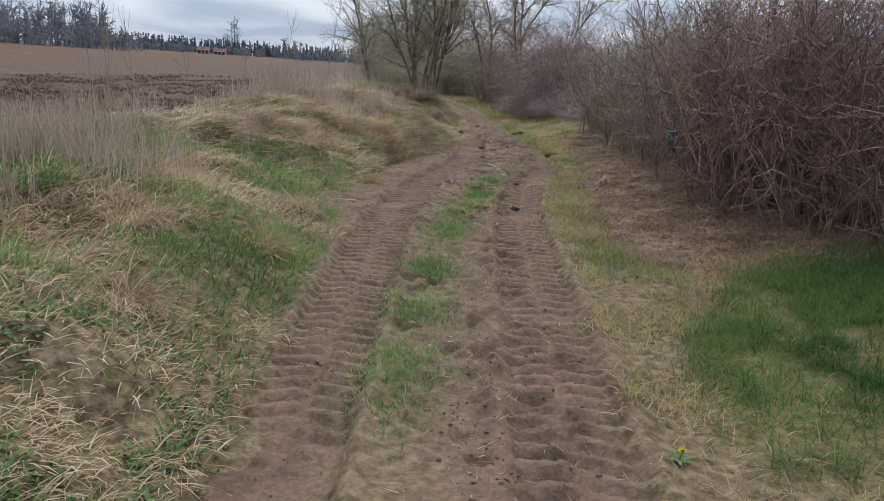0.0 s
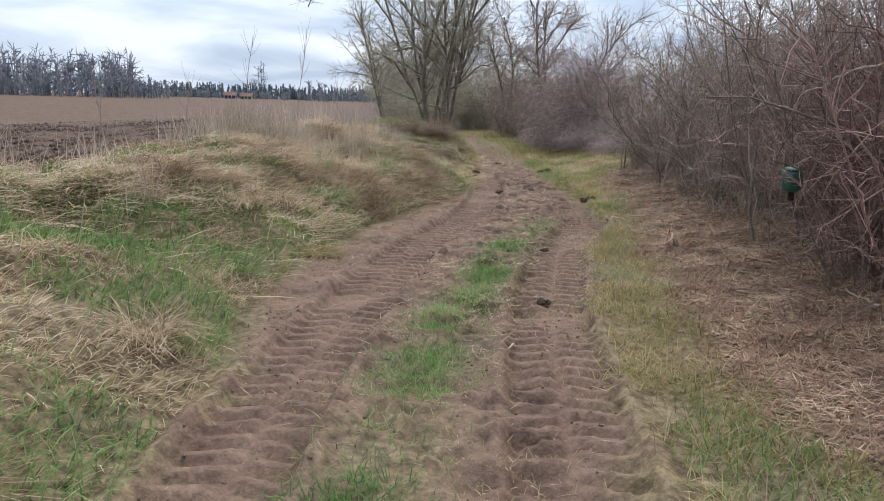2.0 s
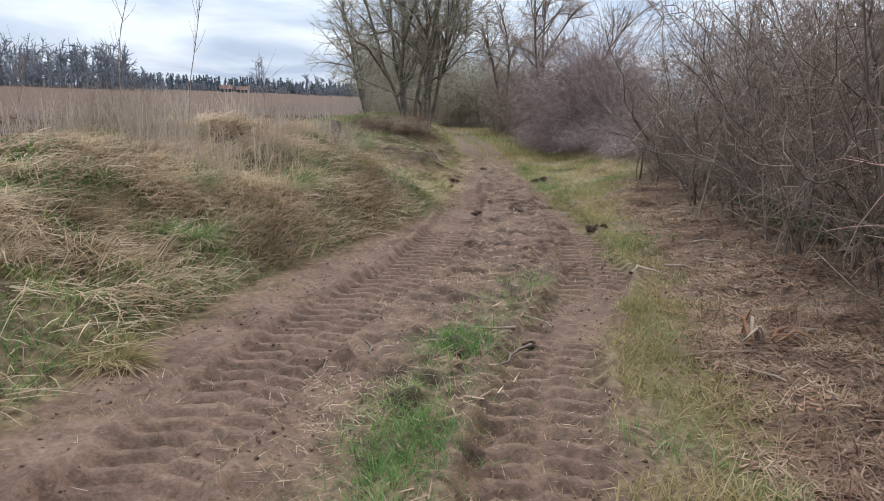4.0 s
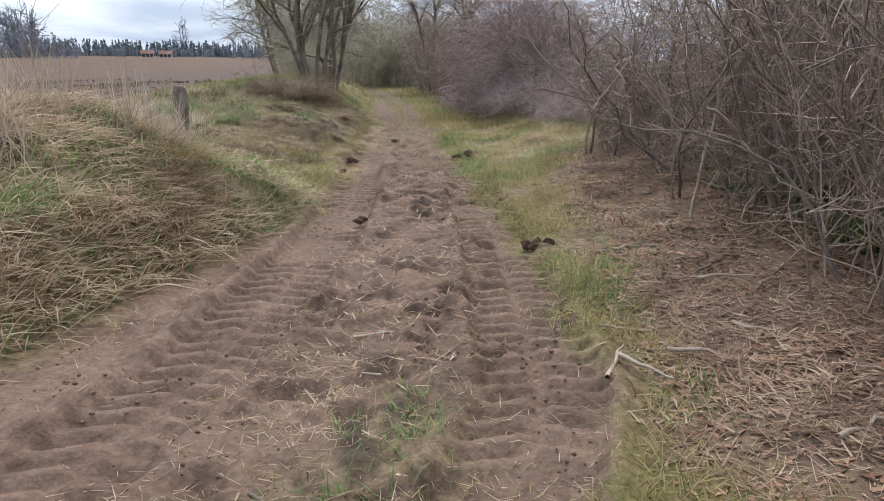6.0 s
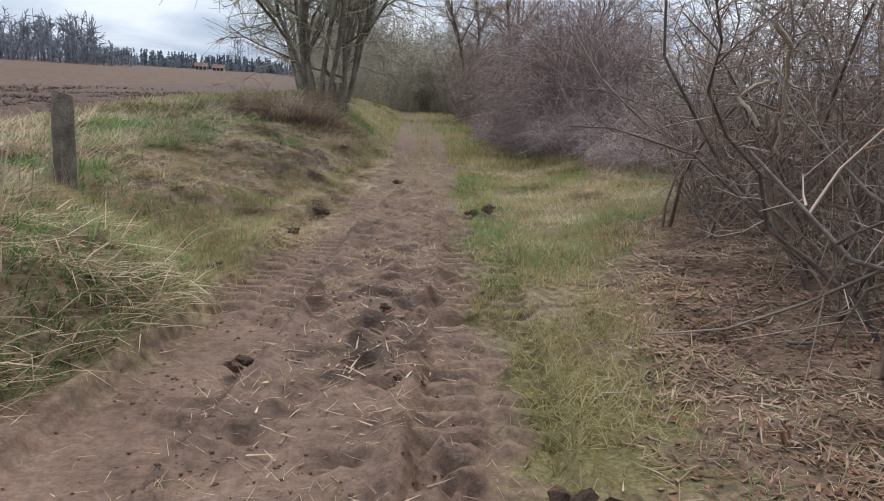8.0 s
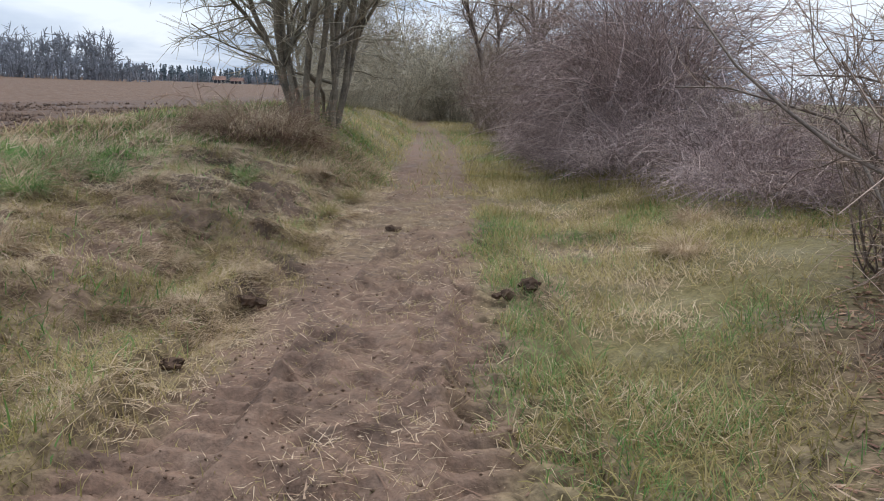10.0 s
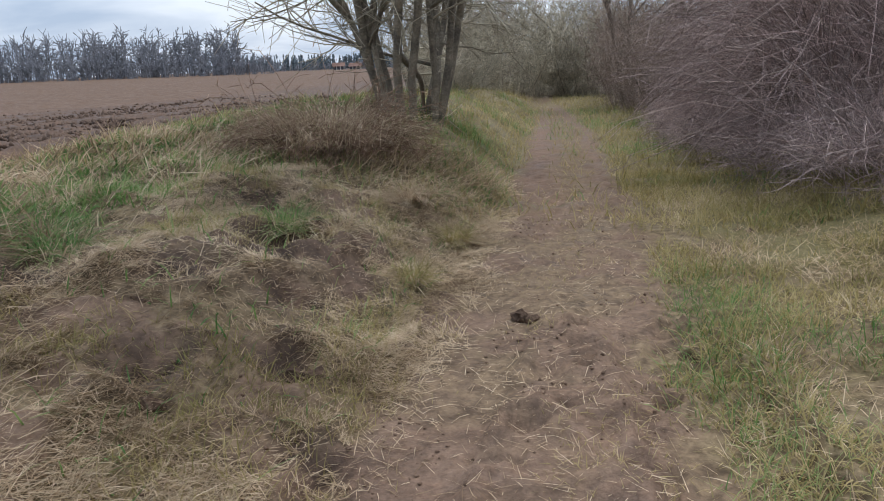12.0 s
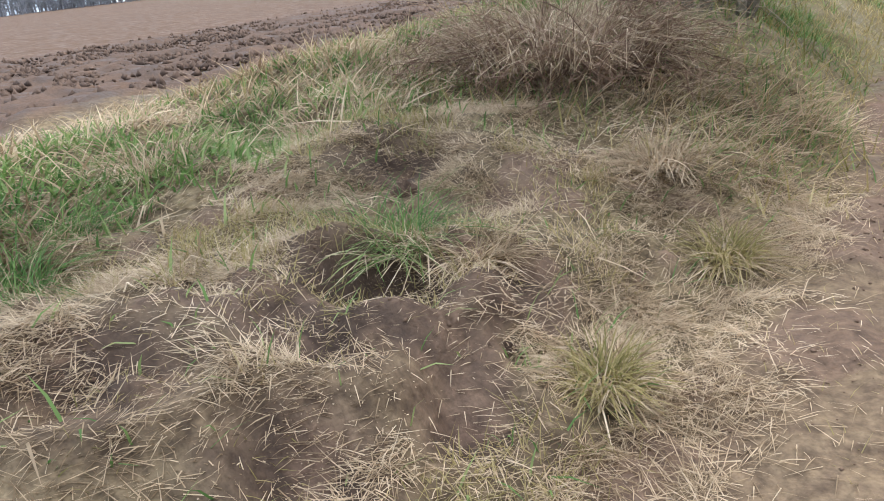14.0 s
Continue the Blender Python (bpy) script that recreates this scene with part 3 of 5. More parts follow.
def row_of(protos, spots):
    used = set()
    for k, (x, y, size, tall, kind) in enumerate(spots):
        turn = (k * 2.399) % 6.283
        ob = protos[kind]
        if kind in used:
            c = copy_thing(ob, Matrix.Identity(4))
            place_first(c, x, y, turn, size, tall)
        else:
            used.add(kind)
            place_first(ob, x, y, turn, size, tall)


HEDGE = "bushes of the thicket beside the track"
thicket = [
    shrub("thicket_bush", "dense red-brown bush of bare thorny shoots beside the track", HEDGE, 48, (1.6, 2.9), (.004, .010), 0.34, 900, 1200, M_BARK_DARK, M_TWIG_RED, 0.6, wander=.3, lift=.10),
    shrub("thicket_bush", "dense bush of bare brown upright shoots beside the track", HEDGE, 48, (1.5, 2.7), (.004, .011), 0.34, 900, 1200, M_BARK_DARK, M_TWIG_RED, 0.65, wander=.3, lift=.10),
    shrub("thicket_bush", "bare grey-brown tangled thorn bush at the track's edge", HEDGE, 28, (1.6, 3.0), (.005, .014), 0.26, 600, 1100, M_BARK_DARK, M_TWIG_GREY, 0.5, wander=.26, lift=.13),
    shrub("thicket_bush", "open bare thorn bush with dark upright stems", HEDGE, 16, (1.9, 3.4), (.007, .019), 0.24, 560, 1150, M_BARK_DARK, M_TWIG_GREY, 0.55, low=0.06, wander=.28, lift=.13),
    shrub("thicket_bush", "open bare bush with crooked stems and thin twigs", HEDGE, 14, (2.0, 3.6), (.007, .021), 0.26, 600, 1100, M_BARK_DARK, M_TWIG_GREY, 0.5, low=0.06, wander=.28, lift=.13),
]
spots = []
for y in np.arange(6.7, 9.4, 0.66):
    spots += [(hedge_foot(y) + .6 + .2 * math.sin(y * 5), y, 1.0 + .1 * math.sin(y * 3), 1.2, int(y * 7) % 2), (hedge_foot(y) + 1.5 + .2 * math.cos(y * 4), y + .3, 1.15, 1.22, int(y * 5) % 3)]
for y in np.arange(9.5, 15.2, 0.8):
    spots += [(hedge_foot(y) + .6 + .2 * math.sin(y * 5), y, .95 + .1 * math.sin(y * 3), 1.12, (1 if y < 11 else 2) + int(y * 7) % 2), (hedge_foot(y) + 1.5, y + .35, 1.1, 1.15, 2 + int(y * 5) % 3)]
for y in np.arange(15.3, 21.0, 0.88):
    spots += [(hedge_foot(y) + .5 + .2 * math.sin(y * 5), y, .86 + .1 * math.sin(y * 3), .98, 2 + int(y * 7) % 3), (hedge_foot(y) + 1.4, y + .4, .98, 1.02, 2 + int(y * 5) % 3)]
for y in np.arange(15.2, 21.5, 1.15):
    spots.append((hedge_foot(y) + 2.5 + .3 * math.sin(y * 6), y, 1.12, 1.0, 2 + int(y * 3) % 3))
row_of(thicket, spots)


def bramble(name, label, group, canes, size, height, twigs, m, core=0.5):
    """A mound of arching canes that spring from many roots and droop to the ground."""
    root = thing(name, label, "bramble", group)
    a, rr = rng_.uniform(0, 2 * np.pi, canes), size * 0.75 * np.sqrt(rng_.random(canes))
    up = height * np.sqrt(np.clip(1 - (rr / size) ** 2, 0.05, 1))
    start = np.stack([rr * np.cos(a), rr * np.sin(a), rng_.uniform(0, core, canes) * up], 1)
    b = a + rng_.normal(0, 0.8, canes)
    way = np.stack([np.cos(b) * .5, np.sin(b) * .5, rng_.uniform(0.3, 1.6, canes)], 1)
    ln = rng_.uniform(.5, 1.05, canes) * up + 0.25
    main = grow(start, way, ln, 7, 0.24, -0.22)
    main[..., 2] = np.maximum(main[..., 2], 0.02)
    v, q = joined([tubes(main[: canes // 3], 0.0085, 0.003, 3)])
    tagged(solid("cane_tangle", v, q, None, M_CANE_PALE, root), kind="stuff")
    two = spawn(main, twigs, 0.1, 1.0, 0.9, (.2, .7), 3, 0.3, -0.05, 0.4)
    v, q = joined([tubes(main[canes // 3:], 0.005, 0.002, 3), tubes(two, 0.0034, 0.0018, 3)])
    tagged(solid("twig_mass", v, q, None, m, root), kind="stuff")
    return root


BR = "bramble mounds at the gap in the hedge"
mound = [bramble("bramble_mound", "tall dome of tangled purple-brown bramble canes", BR, 1000, 1.2, 2.9, 2600, M_TWIG_PURPLE, 0.75),
         bramble("bramble_mound", "low sprawling mound of leafless purplish bramble canes", BR, 520, 1.3, 1.2, 1400, M_TWIG_PURPLE, 0.6)]
row_of(mound, [(3.95, 27.8, 1.05, 1.0, 0), (4.0, 30.4, .95, .95, 0), (3.7, 33.2, .85, .95, 0), (4.55, 24.6, .95, .85, 1), (4.1, 23.5, .62, .7, 1), (5.3, 23.4, .8, .6, 1), (3.5, 25.9, .7, .95, 1), (5.9, 24.9, 1.0, .5, 1), (5.2, 26.6, 1.1, .75, 1), (7.6, 26.2, 1.1, .5, 1), (3.0, 27.4, .6, .9, 1), (2.75, 29.2, .6, 1.0, 1), (2.5, 31.2, .6, 1.0, 1), (2.6, 33.4, .6, 1.0, 1), (6.6, 28.6, 1.0, .5, 1), (9.6, 27.6, 1.2, .4, 1), (3.3, 36.0, .8, 1.4, 1)])


def tree(name, label, at, trunks, height, r0, fan, limbs, branches, twigs, m_bark, m_twig, group="", n=10, wander=0.07, lift=0.03, limb_len=(1.2, 3.2), br_len=(.6, 1.6), tw_len=(.25, .8), tw_r=.004, low=.25, limb_lift=0.02):
    """A bare tree: trunks from one stool, limbs, branches and twigs."""
    root = thing(name, label, "tree", group, (at[0], at[1], float(ground_z(at[0], at[1]))))
    a = np.arange(trunks) * 2 * np.pi / trunks + rng_.uniform(-.3, .3, trunks)
    start = np.stack([np.cos(a) * .30 * (trunks > 1), np.sin(a) * .30 * (trunks > 1), np.full(trunks, -.2)], 1)
    way = np.stack([np.cos(a) * fan * rng_.uniform(.4, 1.2, trunks), np.sin(a) * fan * rng_.uniform(.4, 1.2, trunks), np.ones(trunks)], 1)
    h = rng_.uniform(.75, 1.0, trunks) * height
    main = grow(start, way, h, n, wander, lift)
    for k in range(trunks):
        v, q = tubes(main[k:k + 1], r0 * rng_.uniform(.75, 1.1), .03, 9)
        solid("trunk", v, q, None, m_bark, root, smooth_faces=True)
    one = spawn(main, limbs, low, .95, .55, limb_len, 8, .14, limb_lift, .45)
    for k in range(len(one)):
        v, q = tubes(one[k:k + 1], rng_.uniform(.025, .05), .011, 5)
        solid("limb", v, q, None, m_bark, root, smooth_faces=True)
    two = spawn(np.concatenate([one, main[:, :8]]), branches, .15, 1.0, .6, br_len, 6, .2, .01, .35)
    three = spawn(two, twigs, .15, 1.0, .6, tw_len, 3, .25, 0.0, .3)
    v, q = joined([tubes(two, .012, .005, 4), tubes(three, tw_r, tw_r * .6, 3)])
    tagged(solid("twig_crown", v, q, None, m_twig, root), kind="stuff")
    return root


big_tree = tree("bare_tree", "large bare multi-stemmed tree with mossy bark on the bank", (-1.15, 28.1), 11, 7.6, .05, .42, 100, 1150, 7500, M_BARK, M_TWIG_OLIVE, low=.13, wander=.10, limb_len=(1.2, 3.4), lift=.02, tw_r=.005, tw_len=(.3, .95))

base_z = float(ground_z(-1.15, 28.1))
arch = []
for limb in (((.2, 0, 1.4), (.9, 0, 2.7), (1.5, 0, 3.5), (2.2, 0, 4.1), (2.75, 0, 3.75), (3.1, 0, 3.2)), ((-.3, 0, 2.4), (-1.4, .1, 3.8), (-2.6, .1, 4.4), (-3.6, 0, 4.1), (-4.2, 0, 3.3)), ((1.5, 0, 3.5), (1.9, -.1, 4.4), (2.5, -.2, 4.9), (3.0, -.2, 4.8))):
    p = np.array(limb) + np.array([0, 0, .9 - base_z + .3])
    t = np.linspace(0, len(p) - 1, 12)
    p = np.stack([np.interp(t, np.arange(len(p)), p[:, j]) for j in range(3)], 1) + rng_.normal(0, .035, (12, 3))
    arch.append(p)
    v, q = tubes(p[None], .06, .018, 7)
    solid("limb", v, q, None, M_BARK_DARK, big_tree, smooth_faces=True)
two = spawn(np.stack(arch), 40, .35, 1.0, .6, (.4, 1.1), 6, .25, -.02, .3)
three = spawn(two, 160, .2, 1.0, .6, (.2, .6), 4, .25, -.02, .3)
v, q = joined([tubes(two, .011, .005, 4), tubes(three, .005, .003, 3)])
tagged(solid("limb_twig_mass", v, q, None, M_BARK_DARK, big_tree), kind="stuff")

# bushes and trees that close over the track further on
FAR = "bare trees lining the track ahead"
tree("bare_tree", "bare grey tree in the hedge along the track", (3.6, 40.0), 3, 6.5, .10, .4, 40, 320, 2000, M_BARK_DARK, M_TWIG_GREY, FAR, tw_r=.006)
tree("bare_tree", "bare dark tree leaning over the track", (1.9, 44.5), 3, 7.0, .12, .4, 40, 320, 2000, M_BARK_DARK, M_TWIG_GREY, FAR, tw_r=.007)
tree("bare_tree", "bare grey tree on the far bank", (-4.6, 42.0), 3, 6.0, .10, .4, 40, 300, 1800, M_BARK, M_TWIG_OLIVE, FAR, tw_r=.007)
tall = [
    shrub("hedgerow_bush", "tall dense bare bush of the hedgerow ahead", FAR, 60, (2.6, 4.6), (.008, .022), .42, 800, 2200, M_BARK_DARK, M_TWIG_GREY, 1.1, twig_len=(.6, 1.5), fine_len=(.3, .8), low=.04, fine_r=.007),
    shrub("hedgerow_bush", "tall brown bare bush where the track bends", FAR, 60, (2.4, 4.4), (.008, .022), .5, 800, 2400, M_BARK, M_TWIG_OLIVE, 1.2, twig_len=(.6, 1.5), fine_len=(.3, .8), low=.04, fine_r=.009),
]
row_of(tall, [(2.7, 37.2, .7, .85, 0), (2.3, 40.6, .75, .9, 0), (1.9, 43.6, .8, .9, 0), (.1, 52.5, 1.0, .9, 1), (-1.7, 54.0, 1.1, .95, 1), (1.2, 53.0, 1.0, .95, 1), (-2.6, 48.5, .9, .8, 1), (3.7, 38.0, .8, .85, 0), (3.3, 41.5, .85, .9, 0), (2.8, 45.0, .85, .95, 0), (2.4, 49, .9, 1.0, 0), (-.9, 57, 1.2, 1.0, 1), (2.2, 55, 1.1, 1.0, 1), (-2.7, 36.8, .5, .55, 1), (-3.1, 40.5, .7, .7, 1), (-4.0, 45, .9, .85, 1), (-5.0, 51, 1.1, 1.0, 1), (-5.5, 58, 1.2, 1.1, 0), (5.2, 36, .9, .8, 0), (5.4, 40, 1., .85, 0), (-3.6, 63, 1.4, 1.1, 1), (1.4, 62, 1.3, 1.1, 0)])

# ---------------------------------------------------------------- far woods
def woodland(name, label, spots, mat, h, conifer=False):
    n = len(spots)
    x, y = np.array([s[0] for s in spots]), np.array([s[1] for s in spots])
    base = np.stack([x, y, ground_z(x, y) - .5], 1)
    hh = h * rng_.uniform(.55, 1.1, n)
    main = grow(base, np.tile([0, 0, 1.0], (n, 1)) + rng_.normal(0, .05, (n, 3)), hh, 5, .04, .1)
    pieces = [tubes(main, .22, .08, 3)]
    if conifer:
        one = spawn(main, n * 22, .02, 1.0, .9, (h * .16, h * .34), 2, .1, -.12, .8)
        pieces.append(tubes(one, .5, .08, 3))
    else:
        one = spawn(main, n * 11, .10, 1.0, .8, (h * .22, h * .42), 3, .2, .06, .5)
        two = spawn(one, n * 20, .2, 1.0, .8, (h * .10, h * .24), 2, .25, .03, .3)
        pieces += [tubes(one, .14, .07, 3), tubes(two, .13, .06, 3)]
    v, q = joined(pieces)
    return tagged(solid(name, v, q, None, mat), label, "woodland", kind="stuff")


def bearing(deg0, deg1, r0, r1, n):
    a, r = np.radians(rng_.uniform(deg0, deg1, n)), rng_.uniform(r0, r1, n)
    return list(zip(1 + r * np.sin(a), 10 + r * np.cos(a)))


# the bare woods get their slight haze from the material's colour, not from air
woodland("far_woodland", "distant bare deciduous wood beyond the ploughed field", bearing(-66, -26.5, 235, 300, 520), M_FARWOOD_HAZED, 13)
woodland("far_undergrowth", "dark undergrowth along the edge of the distant wood", bearing(-66, -24, 228, 250, 320), M_FARWOOD_HAZED, 6)
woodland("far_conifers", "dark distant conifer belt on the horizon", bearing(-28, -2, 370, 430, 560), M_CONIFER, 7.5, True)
woodland("far_hedgerow", "distant bare hedgerow at the end of the ploughed field", bearing(-27, 4, 330, 350, 260), M_FARWOOD_HAZED, 4)
woodland("far_treeline", "distant bare trees across the far side of the valley", bearing(-14, 44, 250, 330, 200), M_FARWOOD_HAZED, 7)
woodland("far_tree", "single distant domed bare tree above the wood", bearing(-17.6, -17.0, 470, 490, 6), M_FARWOOD_HAZED, 19)

# ---------------------------------------------------------------- grass, straw and litter
def n_(a, b, n):
    return rng_.uniform(a, b, n)


def cover(x, y):
    return 1 - mud(x, y)


def bank(x, y):
    return smooth(-0.12, 0.08, bank_foot(y) - x) * smooth(-0.6, 0.4, x - field_edge(y))


def closeness(x, y):
    """More, finer growth beside the track than away from it."""
    return np.clip(1.15 - 0.22 * np.maximum(bank_foot(y) - x - 0.9, 0) - 0.25 * np.maximum(x - 3.2, 0), 0.12, 1)


def green_patch(x, y):
    return np.minimum(1, smooth(0.41, 0.49, fbm(x, y, 1.0, 81) + 0.09 * smooth(.7, 1.5, bank_foot(y) - x) * smooth(7, 9, y) * smooth(15, 13, y)) * smooth(2.5, 5.5, y + 0.9 * (bank_foot(y) - x)) * (1 - .55 * smooth(24.3, 25.2, y)) + 0.6 * smooth(12.6, 14.0, y) * smooth(20, 18.5, y) * smooth(1.9, 1.0, bank_foot(y) - x) * smooth(.35, .5, fbm(x, y, .5, 104)))


def broad(x, y):
    """Coarser growth away from the track."""
    return np.clip(1 + 0.5 * (np.maximum(bank_foot(y) - x, (x - 2.6) * 0.8) - 0.7), 1, 2.4)


def z_at(x, y, sink=0.012):
    return surface_z(x, y) - sink


# long dead grass combed down the bank
x, y = scatter(78000, -6.6, 0.2, 0.8, 27, lambda x, y: bank(x, y) * closeness(x, y) * (1 - 0.85 * green_patch(x, y)) * (1 - 0.95 * mown(x, y)) * (1 - .95 * mud(x, y)) * (0.35 + 0.65 * smooth(.35, .6, fbm(x, y, .5, 82))))
n = len(x)
stuff("dead_grass", blades(x, y, z_at(x, y), n_(.14, .45, n) * (.42 + .58 * np.maximum(smooth(8.5, 11, y), smooth(1.0, 1.9, bank_foot(y) - x) * smooth(3, 5, y))), n_(.003, .0075, n) * broad(x, y), n_(.4, .9, n), n_(.2, 1.0, n), rng_.normal(0, 1.0, n) - .3 + 2.2 * (fbm(x, y, .8, 83) - .5)), M_STRAW, "long dead straw-coloured grass combed down the bank", "grass")
# loose pale strands lying over the growth
x, y = scatter(20000, -4.8, 0.2, 7, 18, lambda x, y: bank(x, y) * closeness(x, y) * smooth(8.2, 10, y) * smooth(17.6, 16.6, y) * (.15 + .85 * smooth(.42, .58, fbm(x, y, .6, 100))))
n = len(x)
stuff("loose_straw", blades(x, y, z_at(x, y) + n_(.03, .12, n), n_(.12, .4, n), n_(.004, .008, n) * broad(x, y), n_(.7, 1.0, n), n_(.2, .7, n), rng_.normal(0, .9, n)), M_STRAW, "loose pale strands of dead grass lying over the bank", "grass")
# green grass growing through it
x, y = scatter(92000, -6.8, 0.2, 0.8, 30, lambda x, y: bank(x, y) * closeness(x, y) * (0.10 + 0.9 * green_patch(x, y)) * (1 - .85 * mown(x, y)) * (1 - .9 * mud(x, y)))
n = len(x)
stuff("bank_grass", blades(x, y, z_at(x, y), n_(.06, .2, n), n_(.004, .009, n) * broad(x, y), n_(.1, .7, n), n_(.3, 1.2, n), rng_.normal(0, 1.3, n)), M_GREEN, "green grass in clumps on the bank", "grass")
# tall pale standing grass on the crest
x, y = scatter(17000, -6.4, -1.0, 0.5, 20.5, lambda x, y: smooth(.6, 1.4, bank_foot(y) - x) * np.maximum(smooth(12.8, 14.6, y) * smooth(18.4, 17.0, y) * smooth(-4.6, -3.0, x), 0.8 * smooth(11.5, 8.0, y) * smooth(-2.0, -2.8, x)) * smooth(.38, .6, fbm(x, y, .7, 84)))
n = len(x)
stuff("standing_grass", blades(x, y, z_at(x, y), n_(.3, .7, n), n_(.004, .008, n), n_(0, .3, n), n_(.0, .6, n), None, 3), M_PALE, "tall pale dead grass standing on the crest of the bank", "grass")
# tufts in the middle of the track
x, y = scatter(15000, -.6, 1.6, 2.5, 13.4, lambda x, y: np.exp(-((x - strip_middle(y)) / .2) ** 2) * smooth(13.2, 12, y) * smooth(2.8, 4.6, y) * (0.15 + .85 * smooth(.42, .58, fbm(x, y, .5, 85))))
n = len(x)
stuff("track_grass", blades(x, y, z_at(x, y), n_(.04, .13, n), n_(.003, .005, n), n_(.1, .8, n), n_(.2, 1.2, n)), M_GREEN, "green grass tufts growing between the wheel ruts", "grass")
# lush patch
x, y = scatter(42000, 1.0, 4.6, 1.6, 7.2, lambda x, y: lush(x, y) * smooth(4.6, 3.6, x) * (.18 + .82 * smooth(.40, .54, fbm(x, y, .4, 86))))
n = len(x)
stuff("lush_grass", blades(x, y, z_at(x, y), n_(.06, .2, n) * (.7 + .7 * fbm(x, y, .5, 86)), n_(.003, .006, n), n_(.1, .8, n), n_(.3, 1.5, n)), M_LUSH, "lush dark green grass at the edge of the thicket", "grass")
# short yellowing grass of the verge
def verge(x, y):
    x = x + 0.5 * (fbm(x, y, 0.6, 25) - 0.5)
    return smooth(-.07, .13, x - track_edge(y)) * np.maximum(smooth(.25, -.5, x - hedge_foot(y)), smooth(21.2, 22.5, y) * smooth(25.4, 24.4, y - .35 * np.maximum(x - 3.5, 0)))


x, y = scatter(80000, 1.0, 7.5, 2.5, 29, lambda x, y: verge(x, y) * (1 - .95 * lush(x, y)) * closeness(x, y) * (0.06 + .94 * smooth(.42, .58, fbm(x, y, .55, 87))) * (1 - .9 * smooth(-.25, .25, x - litter_edge(y) + .5 * (fbm(x, y, .5, 105) - .5)) * smooth(21, 19.5, y) * smooth(6.2, 7.2, y)))
n = len(x)
stuff("verge_grass", blades(x, y, z_at(x, y), n_(.04, .15, n) * (1 + .15 * smooth(21, 22.5, y)), n_(.0035, .007, n) * broad(x, y), n_(.15, .9, n), n_(.2, 1.2, n)), M_YELLOW, "short yellowing grass on the verge beside the track", "grass")
x, y = scatter(10000, 1.1, 7.0, 5.5, 24, lambda x, y: verge(x, y) * closeness(x, y) * np.maximum(smooth(.55, .67, fbm(x, y, .8, 88)), smooth(.65, .3, x - track_edge(y)) * smooth(18.5, 19.5, y) * smooth(24.5, 23, y)) * (1 - .9 * smooth(-.2, .2, x - litter_edge(y)) * smooth(21, 19.5, y)))
n = len(x)
stuff("verge_tuft_grass", blades(x, y, z_at(x, y), n_(.06, .18, n), n_(.003, .005, n), n_(.1, .6, n), n_(.3, 1.2, n)), M_GREEN, "greener grass tufts on the verge", "grass")
# cut grass lying on the trampled bank
x, y = scatter(120000, -3.2, 2.0, 18.6, 26.6, lambda x, y: np.maximum(mown(x, y), .02 * smooth(19, 21, y) * smooth(24.5, 22.5, y)) * (1 - .72 * smooth(.4, .8, mud(x, y))) * (.15 + .85 * smooth(.42, .54, fbm(x, y, .26, 89))) * (.25 + .75 * smooth(18.5, 20.5, y)))
n = len(x)
stuff("cut_grass", blades(x, y, z_at(x, y, -.004), n_(.03, .13, n), n_(.0018, .0038, n), n_(.6, 1.03, n), n_(-.2, .9, n), 9.0 * fbm(x, y, .4, 106) + rng_.normal(0, 1.0, n)), M_STRAW, "pale cut grass strewn over the trampled bank", "grass")
x, y = scatter(30000, -3.2, .5, 16.6, 27, lambda x, y: mown(x, y) * np.maximum(smooth(.5, .64, fbm(x, y, .6, 91)), .8 * smooth(20.6, 19.0, y)) * (1 - .8 * mud(x, y)))
n = len(x)
stuff("regrowing_grass", blades(x, y, z_at(x, y), n_(.04, .14, n), n_(.0025, .005, n), n_(.1, .7, n), n_(.2, 1.2, n)), M_YELLOW, "yellow-green grass regrowing on the cut bank", "grass")
# straw and chipped wood trodden into the track and under the hedge
x, y = scatter(22000, -.8, 3.6, 2.0, 27, lambda x, y: smooth(.15, .6, mud(x, y)) * (1 - .8 * np.exp(-((x - rut_left(y)) / .26) ** 2)) * (1 - .7 * np.exp(-((x - rut_right(y)) / .24) ** 2)) * (.12 + .5 * smooth(19, 21, y) + .88 * smooth(7, 9.5, y) * smooth(22, 19, y) * smooth(.4, .6, fbm(x, y, .6, 92)) * smooth(-.15, .25, x - rut_left(y))))
n = len(x)
stuff("track_straw", blades(x, y, z_at(x, y, -.006), n_(.02, .11, n), n_(.0015, .003, n), n_(.8, 1.0, n), n_(-.3, .4, n)), M_STRAW, "broken straw trodden into the mud of the track", "straw")
x, y = scatter(24000, .3, 3.9, 5.8, 20.5, lambda x, y: np.maximum(smooth(-.3, .25, x - litter_edge(y)) * smooth(20.5, 18.5, y) * smooth(5.8, 7.5, y), .16 * np.exp(-((x - (rut_left(y) + .85)) / .35) ** 2) * smooth(7, 8.5, y) * smooth(19.5, 17.5, y)) * (.15 + .85 * smooth(.45, .62, fbm(x, y, .7, 93))))
n = len(x)
stuff("wood_chip", blades(x, y, z_at(x, y, -.008), n_(.025, .13, n), n_(.003, .010, n), n_(.8, 1.02, n), n_(-.25, .3, n)), M_CHIP, "pale shredded hedge cuttings strewn on the ground", "wood chip")
x, y = scatter(38000, 1.5, 6.0, 6.0, 22, lambda x, y: smooth(-.25, .3, x - litter_edge(y)) * smooth(6, 4.2, x) * (.3 + .7 * smooth(.4, .6, fbm(x, y, .5, 94))))
n = len(x)
